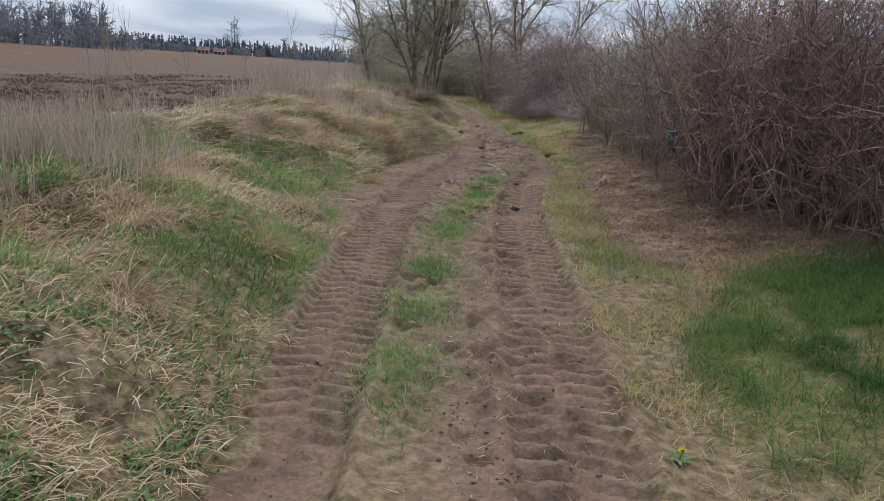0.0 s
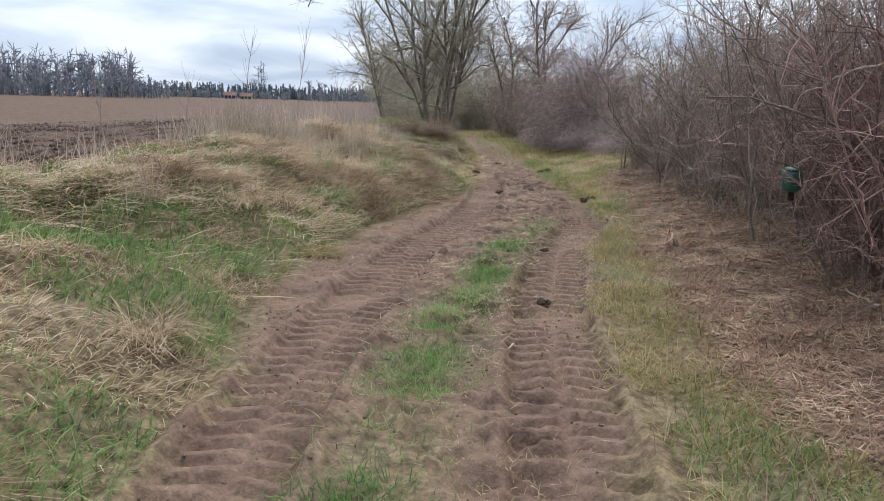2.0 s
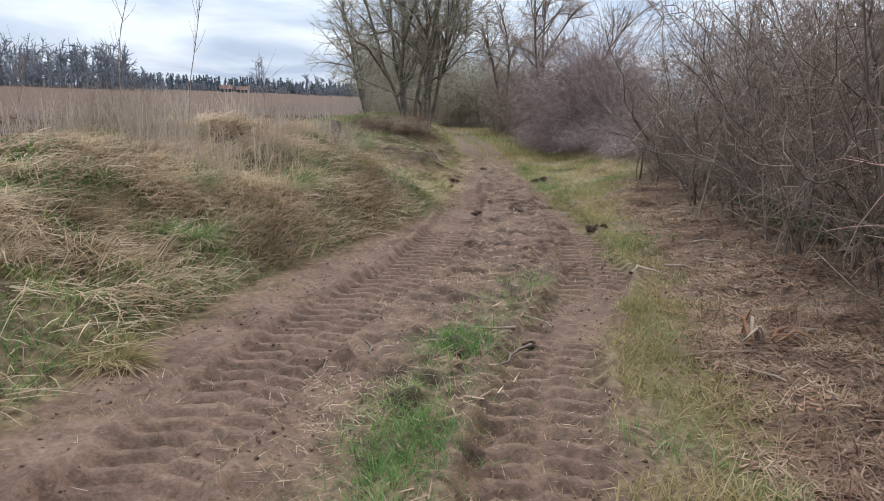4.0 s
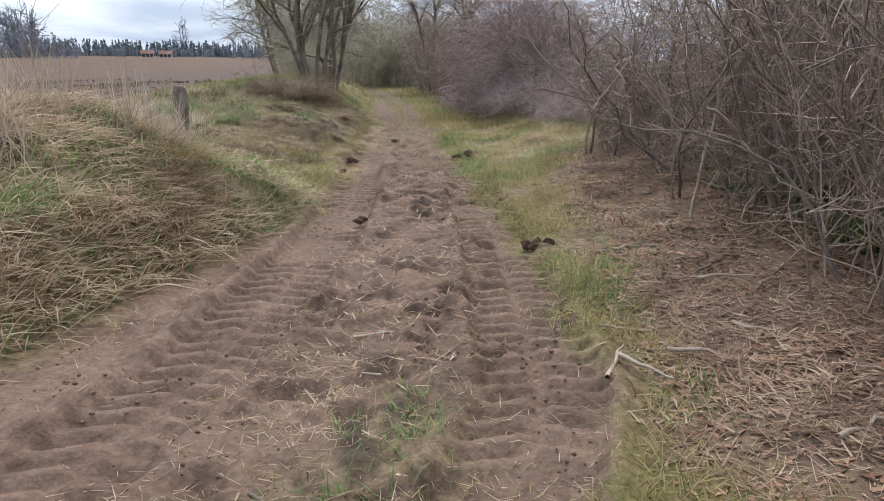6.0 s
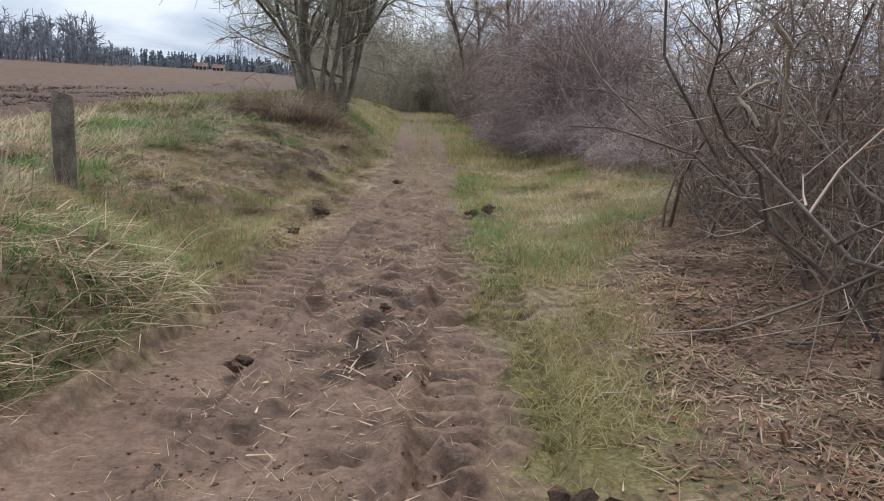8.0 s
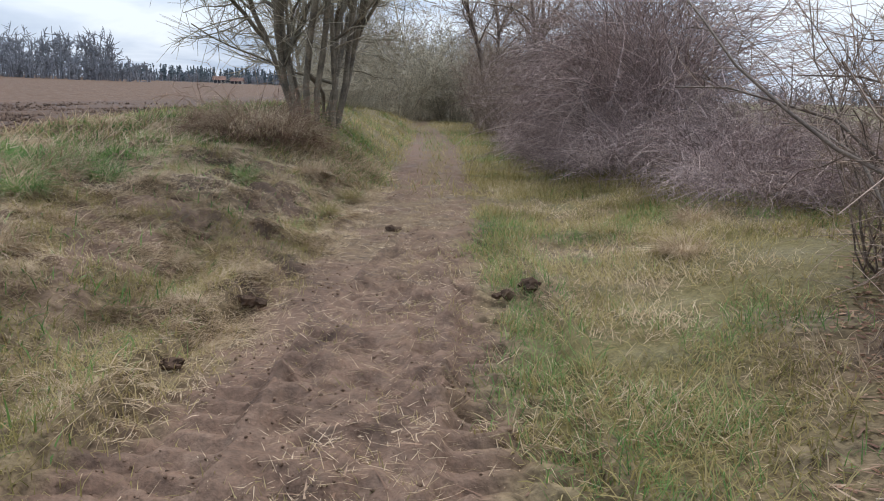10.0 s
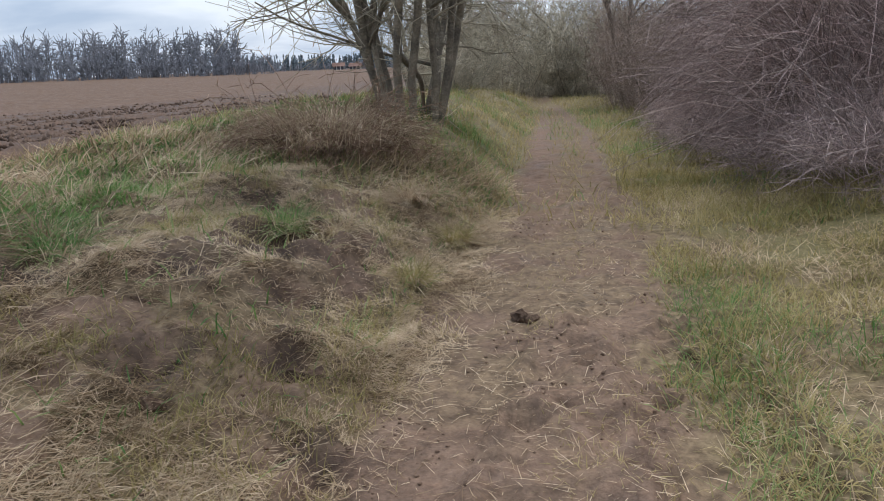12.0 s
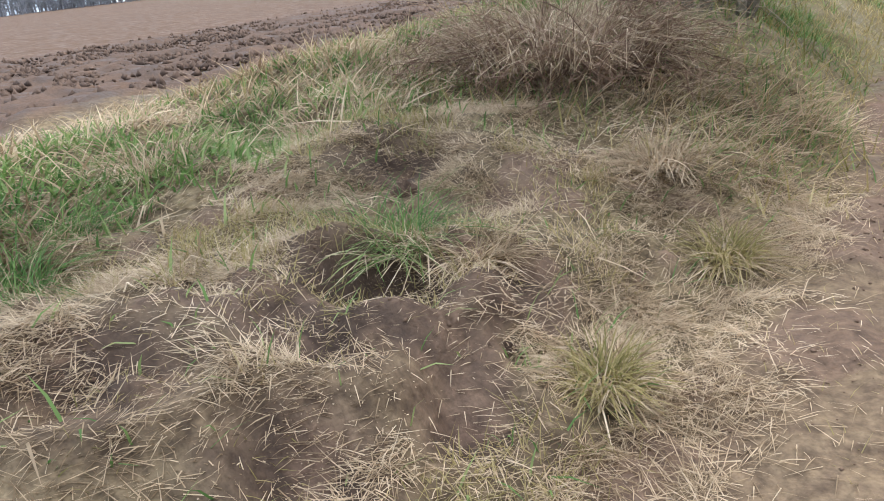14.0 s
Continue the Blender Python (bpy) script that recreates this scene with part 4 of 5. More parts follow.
stuff("leaf_litter", blades(x, y, z_at(x, y, -.006), n_(.02, .05, n), n_(.009, .022, n), n_(.82, 1.02, n), n_(-.3, .3, n)), M_LEAF, "brown fallen leaves under the thicket", "leaf litter")
# low broad-leaved weeds
x, y = scatter(6000, -2.4, 4.5, 1.5, 20, lambda x, y: np.maximum(bank(x, y) * smooth(4.2, 3.2, y) * smooth(-1.9, -1.4, x) * smooth(.45, .6, fbm(x, y, .4, 95)), .5 * smooth(.6, 1.2, x - hedge_foot(y)) * smooth(12, 14, y) * smooth(.5, .6, fbm(x, y, .7, 96))))
n = len(x)
stuff("weed_leaf", blades(x, y, z_at(x, y, -.01), n_(.02, .05, n), n_(.01, .022, n), n_(.3, .8, n), n_(0, .9, n)), M_HERB, "small green leaves of low weeds", "weeds")
# rough grass further along the track
x, y = scatter(30000, -7, 4.5, 25, 60, lambda x, y: cover(x, y) * smooth(60, 28, y) * smooth(-7, -2.5, x))
n = len(x)
stuff("far_grass", blades(x, y, z_at(x, y), n_(.08, .28, n), n_(.006, .011, n), n_(.1, .6, n), n_(.2, 1.2, n)), M_YELLOW, "rough yellow-green grass on the banks further along", "grass")
x, y = scatter(10000, -6, 3.5, 25, 42, lambda x, y: cover(x, y) * (.25 + .75 * smooth(26, 30, y)) * smooth(.48, .6, fbm(x, y, 1.4, 97)))
n = len(x)
stuff("far_green_grass", blades(x, y, z_at(x, y), n_(.08, .25, n), n_(.006, .010, n), n_(.1, .6, n), n_(.2, 1.2, n)), M_GREEN, "green grass on the bank below the tree", "grass")
# sparse blades through the mud
x, y = scatter(20000, -1.2, 2.2, 2, 27, lambda x, y: mud(x, y) * (1 + smooth(19, 21, y)) * .5 * smooth(.46, .62, fbm(x, y, .4, 98)) * (1 - .9 * np.exp(-((x - rut_left(y)) / .25) ** 2)))
n = len(x)
stuff("sparse_grass", blades(x, y, z_at(x, y), n_(.02, .08, n), n_(.0025, .004, n), n_(.2, 1.0, n), n_(.2, 1.0, n)), M_YELLOW, "sparse short grass coming through the mud", "grass")


# ---------------------------------------------------------------- things
def heap_of_bracken(at, size, tall):
    root = thing("bracken_heap", "heap of collapsed brown bracken and dead stems on the bank", "dead bracken", at=(at[0], at[1], float(ground_z(*at))))
    k = 420
    a, r = rng_.uniform(0, 6.283, k), size * .8 * np.sqrt(rng_.random(k))
    st = np.stack([r * np.cos(a), r * np.sin(a) * .8, np.full(k, -.05)], 1)
    stems = grow(st, np.stack([np.cos(a) * 1.0, np.sin(a) * 1.0, np.ones(k)], 1), tall * (1.35 - r / size) * rng_.uniform(.6, 1.3, k), 6, .3, -.22)
    tw = spawn(stems, 1500, .1, 1, .7, (.12, .4), 3, .3, -.12)
    v, q = joined([tubes(stems, .005, .002, 3), tubes(tw, .003, .0015, 3)])
    tagged(solid("stem_tangle", v, q, None, M_BRACKEN, root), kind="stuff")
    i = rng_.integers(0, len(tw), 5200)
    p = tw[i, rng_.integers(0, 3, 5200)]
    v, q, t = blades(p[:, 0], p[:, 1], p[:, 2], n_(.06, .2, 5200), n_(.003, .007, 5200), n_(.4, 1, 5200), n_(.2, 1.2, 5200))
    tagged(solid("frond_mass", v, q, t, M_BRACKEN, root), kind="stuff")
    k = 1600
    a, r = rng_.uniform(0, 6.283, k), size * n_(.3, 1.1, k)
    v, q, t = blades(r * np.cos(a), r * np.sin(a), .3 * tall * np.clip(1.1 - r / size, 0, 1), n_(.3, .7, k), n_(.003, .006, k), n_(.1, .7, k), n_(1.2, 2.4, k), a + rng_.normal(0, .6, k), 3)
    tagged(solid("straw_drape", v, q, t, M_STRAW, root, "dead grass draped round the heap"), kind="stuff")


heap_of_bracken((-1.5, 26.05), .72, 1.0)


def fence_post():
    root = thing("fence_post", "weathered grey wooden fence post leaning in the grass of the bank", "fence post", at=(-1.78, 19.5, float(ground_z(-1.78, 19.5)) - .13))
    bm = bmesh.new()
    rings = []
    for k in range(11):
        z = -.25 + k * .098
        ring = []
        for j in range(14):
            a = j * 2 * math.pi / 14
            r = .088 + .012 * math.sin(3 * a + 1) + .006 * math.sin(7 * a + k) - .02 * (j == 4) - .012 * (j == 9) - (.012 if k == 10 else 0)
            ring.append(bm.verts.new((r * math.cos(a) + .035 * z, r * math.sin(a), z + (.02 * math.cos(a + 2) if k == 10 else 0))))
        rings.append(ring)
    for a, b in zip(rings, rings[1:]):
        for j in range(14):
            bm.faces.new((a[j], a[(j + 1) % 14], b[(j + 1) % 14], b[j]))
    top = bm.verts.new((.028, 0, .72))
    for j in range(14):
        bm.faces.new((rings[-1][j], rings[-1][(j + 1) % 14], top))
    bm.normal_update()
    part("shaft", bm, M_POST, root)
    root.scale = (1.0, 1.0, 1.25)
    k = 160
    a = rng_.uniform(0, 6.283, k)
    v, q, t = blades(.13 * np.cos(a), .13 * np.sin(a), np.full(k, -.05), n_(.25, .62, k), n_(.003, .005, k), n_(0, .2, k), n_(0, .5, k), None, 3)
    tagged(solid("grass_tuft", v, q, t, M_PALE, root, "dry grass clinging to the foot"), kind="stuff")


fence_post()


def lump(bm, c, r, seed):
    got = bmesh.ops.create_icosphere(bm, subdivisions=2, radius=1.0)["verts"]
    for v in got:
        p = v.co.copy()
        d = 1 + .6 * noise.noise(p * 1.7 + Vector((seed, 0, 0))) + .45 * noise.noise(p * 4.3 + Vector((0, seed, 0))) + .25 * noise.noise(p * 9)
        v.co = Vector((p.x * r[0] * d + c[0], p.y * r[1] * d + c[1], p.z * r[2] * d + c[2]))


def clod(x, y, size, seed, lumps=6, label="dark wet clod of turned-up soil on the track"):
    root = thing("mud_clod", label, "clod", "clods along the track", (x, y, float(ground_z(x, y)) - .012))
    r = random.Random(seed)
    for k in range(lumps):
        sz = size * r.uniform(.12, .32)
        bm = bmesh.new()
        lump(bm, (r.uniform(-.4, .4) * size, r.uniform(-.35, .35) * size, sz * r.uniform(-.2, .3)), (sz, sz * r.uniform(.6, 1), sz * r.uniform(.5, 1.0)), seed * 3.1 + k)
        part("lump", bm, M_CLOD, root)


for k, (cx, cy, cs) in enumerate(((2.07, 15.4, .22), (1.95, 21.05, .22), (1.7, 20.8, .12), (.76, 22.87, .17), (2.15, 25.0, .18), (-.35, 22.2, .14), (-.05, 21.9, .16), (.24, 20.45, .13), (-.7, 22.75, .14), (1.05, 11.2, .13), (.98, 12.2, .12), (1.2, 13.4, .14), (.7, 16.4, .11), (1.25, 17.3, .12), (1.45, 16.3, .13), (-.3, 23.3, .13), (-1.15, 23.9, .16), (-.9, 22.0, .15), (.2, 19.4, .12), (.05, 17.9, .12), (.9, 9.1, .09), (-.45, 21.4, .15))):
    clod(cx, cy, cs, k + 3)


def tussock(x, y, size, count, mat, label, group):
    root = thing("grass_tussock", label, "grass tussock", group, (x, y, float(ground_z(x, y))))
    a, r = rng_.uniform(0, 6.283, count), size * .45 * np.sqrt(rng_.random(count))
    v, q, t = blades(r * np.cos(a), r * np.sin(a), .05 * (1 - r / size) - .02, n_(.5, 1.15, count) * size, n_(.003, .0055, count), n_(.15, .85, count), n_(.7, 2.2, count), a + rng_.normal(0, 1.0, count), 3)
    tagged(solid("leaf_blade_mass", v, q, t, mat, root), kind="stuff")
    k = count // 2
    a, r = rng_.uniform(0, 6.283, k), size * .5 * np.sqrt(rng_.random(k))
    v, q, t = blades(r * np.cos(a), r * np.sin(a), .04 * (1 - r / size) - .02, n_(.5, 1.2, k) * size, n_(.003, .006, k), n_(.3, .95, k), n_(.6, 2.0, k), a + rng_.normal(0, 1.2, k), 3)
    tagged(solid("dead_blade_mass", v, q, t, M_STRAW, root, "dead straw-coloured blades"), kind="stuff")


for tx, ty, ts, tm in ((-.86, 23.58, .33, 0), (-.55, 23.62, .22, 1), (-2.1, 22.9, .36, 0), (-2.5, 23.6, .42, 1), (-2.0, 22.1, .36, 0), (-1.7, 22.5, .36, 0), (-2.3, 21.6, .36, 0), (-2.6, 22.3, .4, 0), (-1.7, 21.4, .34, 0), (-2.9, 24.6, .45, 0), (-2.2, 24.5, .38, 1), (.02, 23.4, .2, 0), (.05, 24.5, .24, 0), (-.4, 25.0, .3, 1), (3.0, 21.6, .3, 1), (2.6, 22.6, .25, 0), (3.4, 22.8, .32, 1), (-1.3, 20.4, .32, 1), (-2.3, 18.4, .36, 0), (-2.3, 17.2, .4, 1), (-1.5, 9.3, .34, 0), (-1.9, 10.9, .38, 1), (-1.4, 12.4, .34, 0), (-2.4, 12.0, .4, 0), (-1.1, 14.2, .36, 0), (-1.7, 15.4, .4, 1), (-.7, 16.2, .28, 0), (-1.3, 7.4, .32, 1), (-1.25, 5.7, .3, 0), (-1.5, 3.9, .34, 1), (-2.0, 5.2, .4, 1), (-1.1, 10.6, .26, 0), (-1.8, 13.4, .38, 0)):
    tussock(tx, ty, ts, 320, M_STRAW if tm else (M_YELLOW if ts < .32 else M_GREEN), "tussock of pale dead grass" if tm else "tussock of green drooping grass", "grass tussocks on the banks")


def stick(points, r, mat, label, group="fallen sticks on the ground", name="fallen_stick", category="stick"):
    p = np.array([points], float)
    v, q = tubes(p, r, r * .45, 6)
    return tagged(solid(name, v, q, None, mat, smooth_faces=True), label, category, group)


for k in range(46):
    if k < 30:
        cx, cy = rng_.uniform(2.0, 3.7), rng_.uniform(8.5, 18.5)
    else:
        cy = rng_.uniform(7.5, 18)
        cx = float(rut_left(cy)) + rng_.uniform(.4, 1.3)
    a, ln = rng_.uniform(0, 6.283), rng_.uniform(.15, .55)
    pts = []
    for j in range(6):
        t = (j / 5 - .5) * ln
        px, py = cx + t * math.cos(a) + .02 * math.sin(j * 2.1 + k), cy + t * math.sin(a)
        pts.append((px, py, float(ground_z(px, py)) + .012 + .01 * math.sin(j + k)))
    stick(pts, rng_.uniform(.004, .011), M_DEADWOOD if k % 3 else M_BARK_DARK, "pale broken stick lying on the ground" if k % 3 else "dark broken stick lying on the ground")

# pale broken branches hanging in the thicket
for k, pts in enumerate((
    [(2.95, 14.75, 1.02), (3.05, 14.8, 1.0), (3.2, 14.85, .88), (3.35, 14.9, .70), (3.5, 15.0, .52), (3.62, 15.1, .25)],
    [(3.25, 15.6, .15), (3.3, 15.62, .5), (3.38, 15.65, .85), (3.42, 15.7, 1.2), (3.52, 15.75, 1.55)],
    [(2.76, 16.3, 1.5), (2.85, 16.35, 1.42), (2.88, 16.4, 1.2), (2.9, 16.45, 1.0)],
    [(3.3, 13.6, 1.9), (3.25, 13.7, 1.6), (3.4, 13.8, 1.35), (3.38, 13.9, 1.1)],
    [(2.95, 10.1, 1.45), (3.0, 10.1, 1.3), (3.05, 10.15, 1.1), (3.12, 10.2, .95)],
    [(3.2, 8.9, 1.75), (3.0, 9.1, 1.7), (2.9, 9.3, 1.62), (2.75, 9.5, 1.5)],
    [(3.2, 17.5, 1.1), (3.1, 17.6, 1.25), (3.3, 17.7, 1.35), (3.45, 17.9, 1.3)],
)):
    p = np.array(pts)
    t = np.linspace(0, len(p) - 1, 14)
    fine_ = np.stack([np.interp(t, np.arange(len(p)), p[:, j]) for j in range(3)], 1) + rng_.normal(0, .008, (14, 3))
    stick(fine_, .013, M_DEADWOOD, "pale peeled dead branch caught in the thicket", "dead branches in the thicket", "dead_branch", "branch")


def dead_weed(x, y, h, lean):
    root = thing("dead_weed", "tall dead weed stalk with thin side stems on the bank", "weed", "dead weed stalks on the bank", (x, y, float(ground_z(x, y))))
    main = grow(np.zeros((1, 3)), np.array([[lean, 0, 1.0]]), np.array([h]), 9, .05, .05)
    v, q = tubes(main, .007, .003, 5)
    solid("stalk", v, q, None, M_TWIG_GREY, root)
    one = spawn(main, 9, .45, .95, .35, (.3, .6), 5, .1, .15, .3)
    for k in range(9):
        v, q = tubes(one[k:k + 1], .003, .0015, 4)
        solid("side_stem", v, q, None, M_TWIG_GREY, root)


for wx, wy, wh, le in ((-2.45, 15.0, 1.6, .12), (-3.15, 15.0, 1.5, -.08), (-3.9, 14.2, 1.0, .05), (-4.4, 13.0, 1.1, -.05), (-3.2, 8.4, 1.3, -.06), (-3.9, 9.0, 1.2, .05), (-2.9, 6.9, 1.2, -.1), (-4.9, 10.5, 1.2, .02), (-2.2, 17.0, .9, .05), (-3.4, 5.8, 1.3, .05)):
    dead_weed(wx, wy, wh, le)


def feeder():
    root = thing("game_feeder", "dark green plastic game feeder hanging in the thicket", "feeder", at=(2.88, 9.78, .70))
    root.rotation_euler = (radians(4), radians(-6), .4)
    root.scale = (.72, .72, .6)

    def turned(profile, name, mat, label="", seg=20):
        bm = bmesh.new()
        rings = [[bm.verts.new((r * math.cos(2 * math.pi * j / seg), r * math.sin(2 * math.pi * j / seg), z)) for j in range(seg)] for r, z in profile]
        for a, b in zip(rings, rings[1:]):
            for j in range(seg):
                bm.faces.new((a[j], a[(j + 1) % seg], b[(j + 1) % seg], b[j]))
        bm.faces.new(rings[-1])
        bm.faces.new(rings[0][::-1])
        part(name, bm, mat, root, label, True)

    turned([(.055, .12), (.10, .16), (.105, .18), (.105, .34), (.098, .37), (.08, .41)], "drum", M_FEEDER)
    turned([(.086, .405), (.088, .42), (.08, .435), (.03, .45)], "lid", M_FEEDER, "green screw lid")
    turned([(.03, 0), (.034, .01), (.034, .12), (.05, .125)], "spout", M_BLACK, "black feeding spout")
    v, q = tubes(np.array([[(0, 0, .44), (.01, 0, .6), (-.02, .02, .85), (0, .05, 1.1)]]), .004, .003, 5)
    solid("hanging_cord", v, q, None, M_BLACK, root)


feeder()


def dandelion(x, y):
    root = thing("dandelion", "single yellow dandelion flower on a short stem in the grass", "flower", at=(x, y, float(ground_z(x, y))))
    v, q = tubes(np.array([[(0, 0, -.01), (.005, 0, .02), (.01, -.005, .05)]]), .003, .0025, 6)
    solid("flower_stem", v, q, None, M_HERB, root)
    k = 90
    a = rng_.uniform(0, 6.283, k)
    v, q, t = blades(np.full(k, .01), np.full(k, -.005), np.full(k, .05), n_(.012, .026, k), n_(.004, .006, k), n_(.25, .95, k), n_(0, .3, k), a)
    solid("flower_head", v, q, t, M_PETAL, root, "yellow petals")
    a = np.arange(7) * .9
    v, q, t = blades(np.zeros(7), np.zeros(7), np.full(7, .005), n_(.06, .1, 7), np.full(7, .02), np.full(7, .7), np.full(7, .4), a, 3)
    solid("leaf_rosette", v, q, t, M_HERB, root)


dandelion(1.17, 3.2)


def farmhouse(x, y, w, d, h, turn):
    root = thing("farmhouse", "small distant pale farmhouse with a brown roof", "house", at=(x, y, float(ground_z(x, y))))
    root.rotation_euler = (0, 0, turn)
    bm = bmesh.new()
    bmesh.ops.create_cube(bm, size=1, matrix=Matrix.Translation((0, 0, h / 2 - .5)) @ Matrix.Diagonal((w, d, h + 1, 1)))
    part("wall", bm, M_WALL, root)
    bm = bmesh.new()
    e = .4
    vs = [bm.verts.new(p) for p in ((-w / 2 - e, -d / 2 - e, h - .1), (w / 2 + e, -d / 2 - e, h - .1), (w / 2 + e, d / 2 + e, h - .1), (-w / 2 - e, d / 2 + e, h - .1), (-w / 2 - e, 0, h + d * .42), (w / 2 + e, 0, h + d * .42))]
    for f in ((0, 1, 5, 4), (2, 3, 4, 5), (1, 2, 5), (3, 0, 4), (3, 2, 1, 0)):
        bm.faces.new([vs[i] for i in f])
    part("roof", bm, M_ROOF, root)
    for k in range(3):
        bm = bmesh.new()
        bmesh.ops.create_cube(bm, size=1, matrix=Matrix.Translation((-w / 3 + k * w / 3, -d / 2 - .02, h * .5)) @ Matrix.Diagonal((1.2, .1, 1.4, 1)))
        part("window", bm, M_GLASSY, root)


farmhouse(-109, 318, 4.5, 3.4, 1.4, .3)
farmhouse(-102, 319, 4.5, 3.2, 1.2, .1)

# dry straw tuft beside the lush patch
x, y = scatter(17000, 1.0, 4.0, 1.6, 14, lambda x, y: (1 - .97 * lush(x, y)) * smooth(.25, .6, x - rut_right(y)) * smooth(14, 10, y) * (.2 + .8 * smooth(.4, .6, fbm(x, y, .4, 99))) * (.45 + .55 * smooth(1.7, 2.1, x)))
n = len(x)
stuff("verge_straw", blades(x, y, z_at(x, y), n_(.08, .25, n), n_(.003, .005, n), n_(.3, .95, n), n_(.2, 1.0, n)), M_BRACKEN, "dry brown grass at the edge of the track", "grass")

# rough clods on the ploughed strip
x, y = scatter(9000, -24, -6.8, 12, 70, lambda x, y: smooth(0, -.8, x - field_edge(y)) * smooth(-17, -12, x - field_edge(y)) * smooth(70, 25, y) * (.3 + .7 * smooth(.4, .6, fbm(x, y, .9, 101))))
n = len(x)
size_ = n_(.03, .10, n)
corner = np.array([(1, 0, 0), (0, 1, 0), (-1, 0, 0), (0, -1, 0), (0, 0, 1), (0, 0, -1)], float)
pts = np.stack([x, y, ground_z(x, y) + .02], 1)[:, None, :] + corner[None] * size_[:, None, None] * rng_.uniform(.5, 1.3, (n, 6, 3)) + rng_.normal(0, .2, (n, 6, 3)) * size_[:, None, None]
side = np.array([(0, 1, 4), (1, 2, 4), (2, 3, 4), (3, 0, 4), (1, 0, 5), (2, 1, 5), (3, 2, 5), (0, 3, 5)])
stuff("plough_clod", (pts.reshape(-1, 3), None, (np.arange(n) * 6)[:, None, None].repeat(8, 1).repeat(3, 2).reshape(-1, 3) + np.tile(side, (n, 1))), material("ploughed_clod_soil", PLOUGH, 0.4, 0.9, 3.0, 0.3, 0.7, tint=PLOUGH_DARK), "dark clods of earth on the ploughed strip", "clods")
# crumbs of soil kicked up along the track and round the scrapes
x, y = scatter(6000, -1.9, 2.2, 2.2, 26, lambda x, y: smooth(.3, .8, mud(x, y)) * (.08 + .92 * smooth(.5, .64, fbm(x, y, .45, 107))) * smooth(2.4, 1.8, x))
n = len(x)
size_ = .003 + .010 * rng_.random(n) ** 3
pts = np.stack([x, y, surface_z(x, y) + .3 * size_], 1)[:, None, :] + corner[None] * size_[:, None, None] * rng_.uniform(.5, 1.3, (n, 6, 3))
stuff("soil_crumb", (pts.reshape(-1, 3), None, (np.arange(n) * 6)[:, None, None].repeat(8, 1).repeat(3, 2).reshape(-1, 3) + np.tile(side, (n, 1))), material("soil_crumb_earth", (0.17, 0.112, 0.078), 0.35, 1.0, 3.0, 0.3, 0.7, tint=(0.14, 0.093, 0.065), sheen_spec=0.02), "dark crumbs of soil kicked up on the track", "clods")
# ivy under the open part of the thicket
x, y = scatter(9000, 3.7, 5.4, 13.5, 19.5, lambda x, y: smooth(.45, .58, fbm(x, y, .9, 102)) * smooth(.2, .7, x - hedge_foot(y)))
n = len(x)
stuff("ivy_leaf", blades(x, y, z_at(x, y) + n_(0, .3, n) ** 1.5, n_(.03, .07, n), n_(.02, .04, n), n_(.2, .9, n), n_(0, .8, n)), M_HERB, "dark green ivy leaves under the thicket", "ivy")

# dry grass through the rough verge at the gap
x, y = scatter(34000, 1.6, 7.5, 18.5, 27, lambda x, y: verge(x, y) * closeness(x, y) * (.1 + .9 * smooth(.44, .58, fbm(x, y, .5, 103))))
n = len(x)
stuff("dry_verge_grass", blades(x, y, z_at(x, y), n_(.05, .17, n), n_(.003, .0055, n), n_(.4, 1.0, n), n_(.1, .9, n)), M_STRAW, "dry straw-coloured grass on the rough verge", "grass")


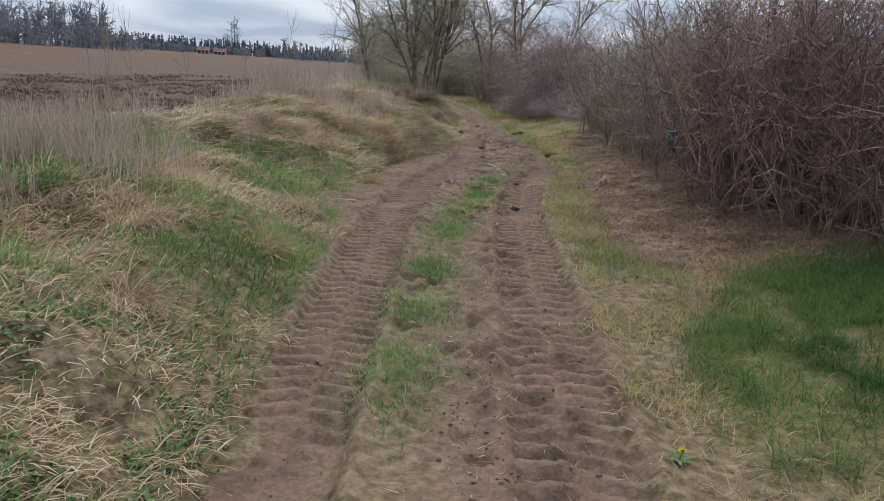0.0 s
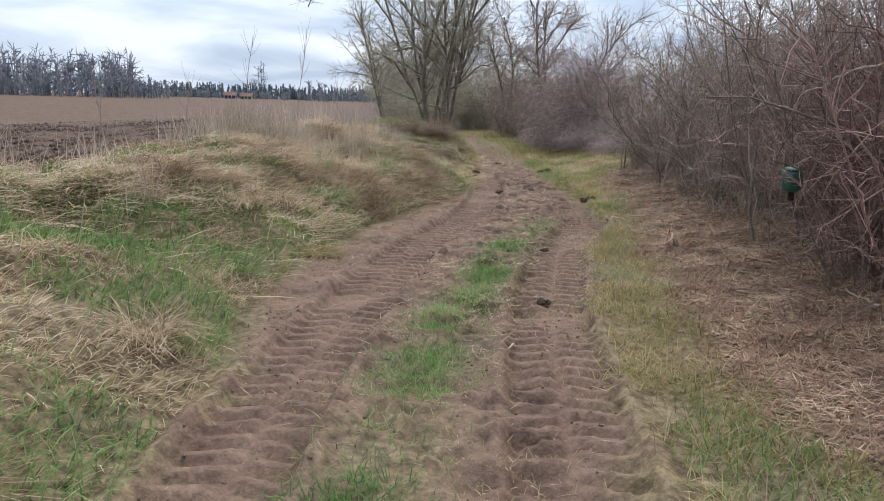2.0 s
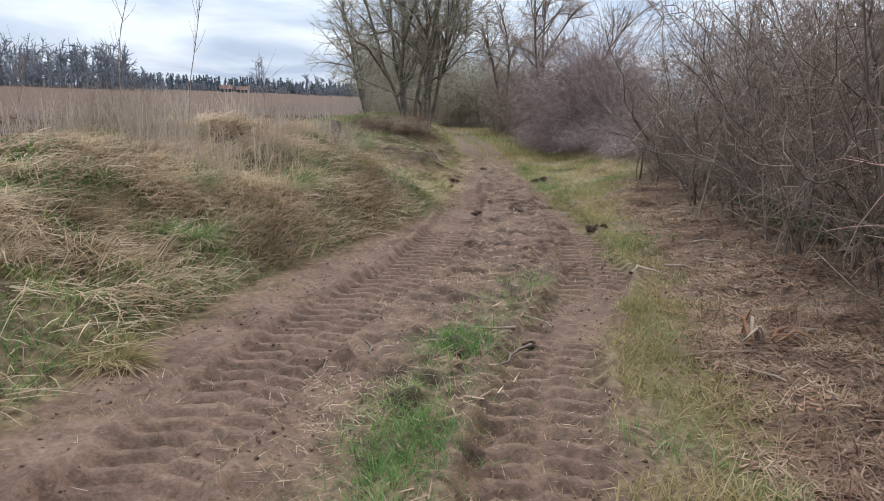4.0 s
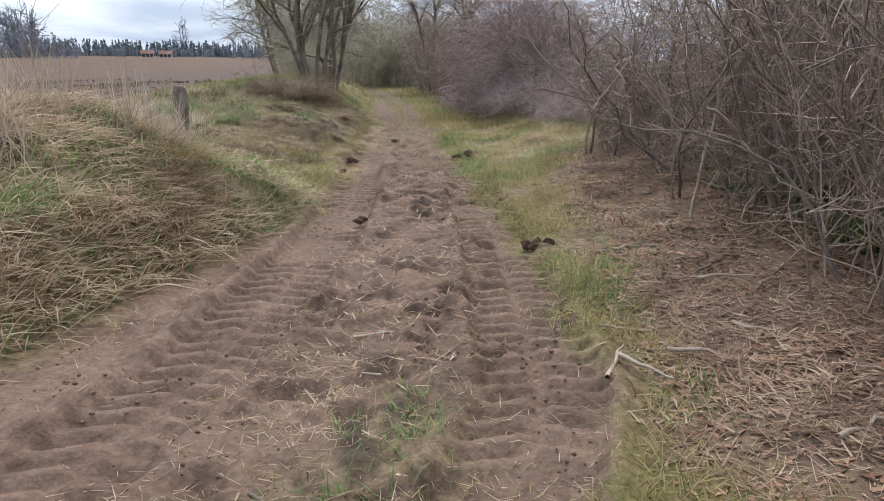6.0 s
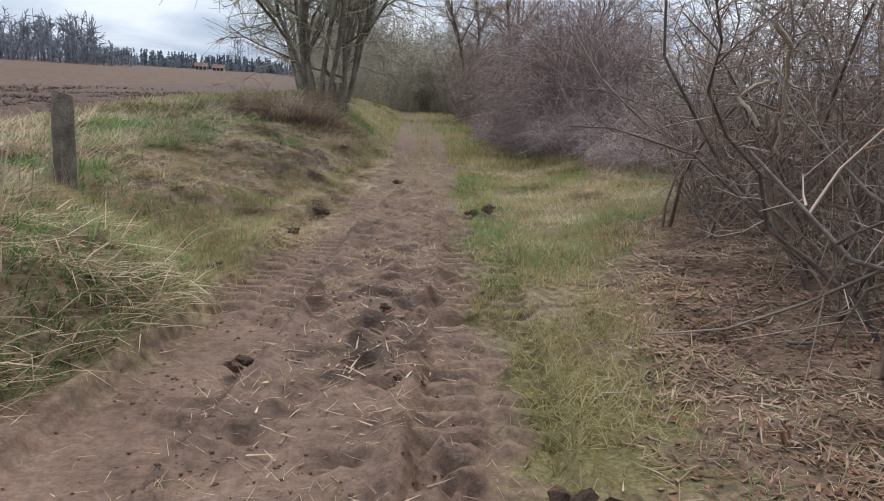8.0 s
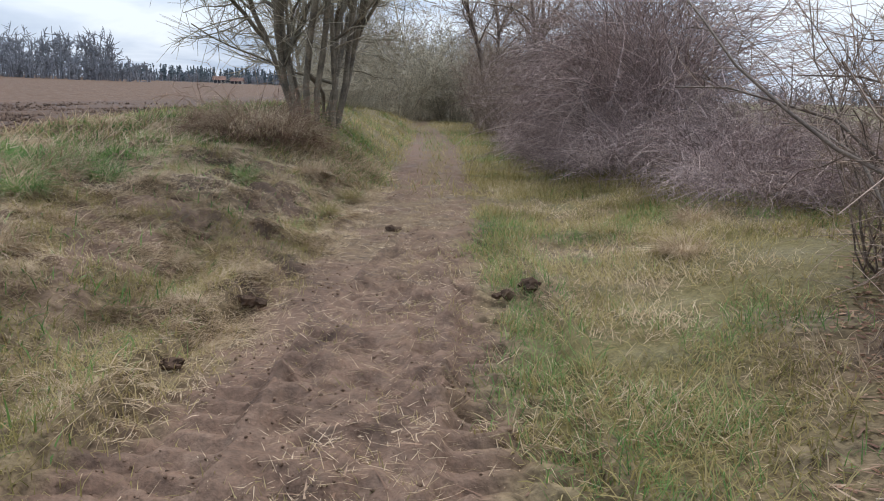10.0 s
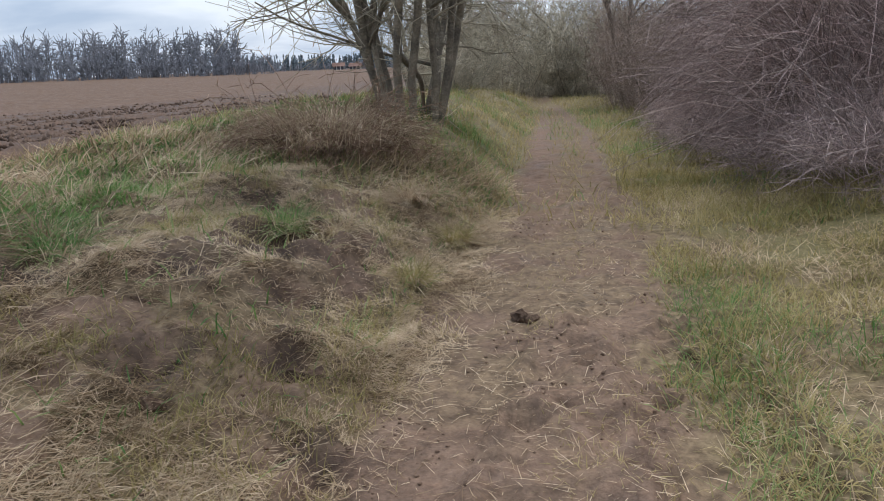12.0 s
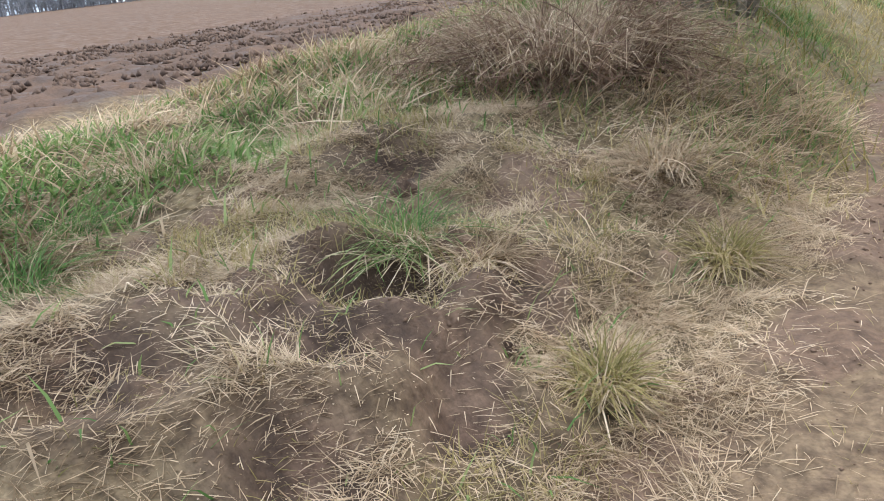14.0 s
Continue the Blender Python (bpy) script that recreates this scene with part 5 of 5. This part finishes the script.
# torn stumps of cut shoots
def torn_stump(x, y, size, seed, label):
    root = thing("torn_stump", label, "stump", "torn stumps beside the track", (x, y, float(ground_z(x, y)) - .02))
    r = random.Random(seed)
    for k in range(11):
        a, ln = r.uniform(0, 6.283), size * r.uniform(.5, 1.3)
        lean = r.uniform(.5, 1.5)
        x0, y0 = .25 * size * math.cos(a * 2), .25 * size * math.sin(a * 3)
        p = np.array([[(x0, y0, 0), (x0 + .4 * ln * math.cos(a) * lean * .6, y0 + .4 * ln * math.sin(a) * lean * .6, .35 * ln), (x0 + ln * math.cos(a) * lean * .6, y0 + ln * math.sin(a) * lean * .6, ln * max(.12, .8 - .45 * lean))]])
        v, q = tubes(p, size * r.uniform(.03, .07), size * .012, 5)
        solid("splinter", v, q, None, M_TORN if k % 3 else M_DEADWOOD, root)


M_TORN = material("torn_orange_wood", (0.40, 0.22, 0.12), 0.35, 0.8, 12.0, 0.5, tint=(0.26, 0.13, 0.075))
torn_stump(2.42, 11.35, .3, 5, "torn orange-brown stump with pale splinters")
torn_stump(2.76, 15.8, .22, 9, "torn pale stump splintered by hedge cutting")
torn_stump(3.0, 13.9, .16, 14, "small torn reddish stump among leaf litter")

for k, pts in enumerate((((1.97, 12.98, .03), (2.05, 13.15, .04), (2.13, 13.32, .05)), ((2.08, 13.22, .05), (2.15, 13.08, .05), (2.24, 12.94, .05)), ((2.3, 13.22, .06), (2.45, 13.18, .07), (2.55, 13.12, .06)), ((2.8, 14.2, .1), (2.95, 14.18, .12), (3.12, 14.14, .12)), ((3.2, 15.95, .14), (3.36, 15.87, .16), (3.55, 15.72, .17)), ((2.7, 13.5, .08), (2.78, 13.4, .09), (2.84, 13.28, .09)), ((2.5, 15.0, .07), (2.66, 15.05, .08), (2.8, 15.04, .08)), ((2.62, 12.4, .08), (2.75, 12.46, .09), (2.92, 12.5, .1)))):
    p = np.array(pts)
    t = np.linspace(0, 2, 8)
    stick(np.stack([np.interp(t, [0, 1, 2], p[:, j]) for j in range(3)], 1) + rng_.normal(0, .006, (8, 3)), .012, M_DEADWOOD, "pale peeled stick lying among hedge cuttings")
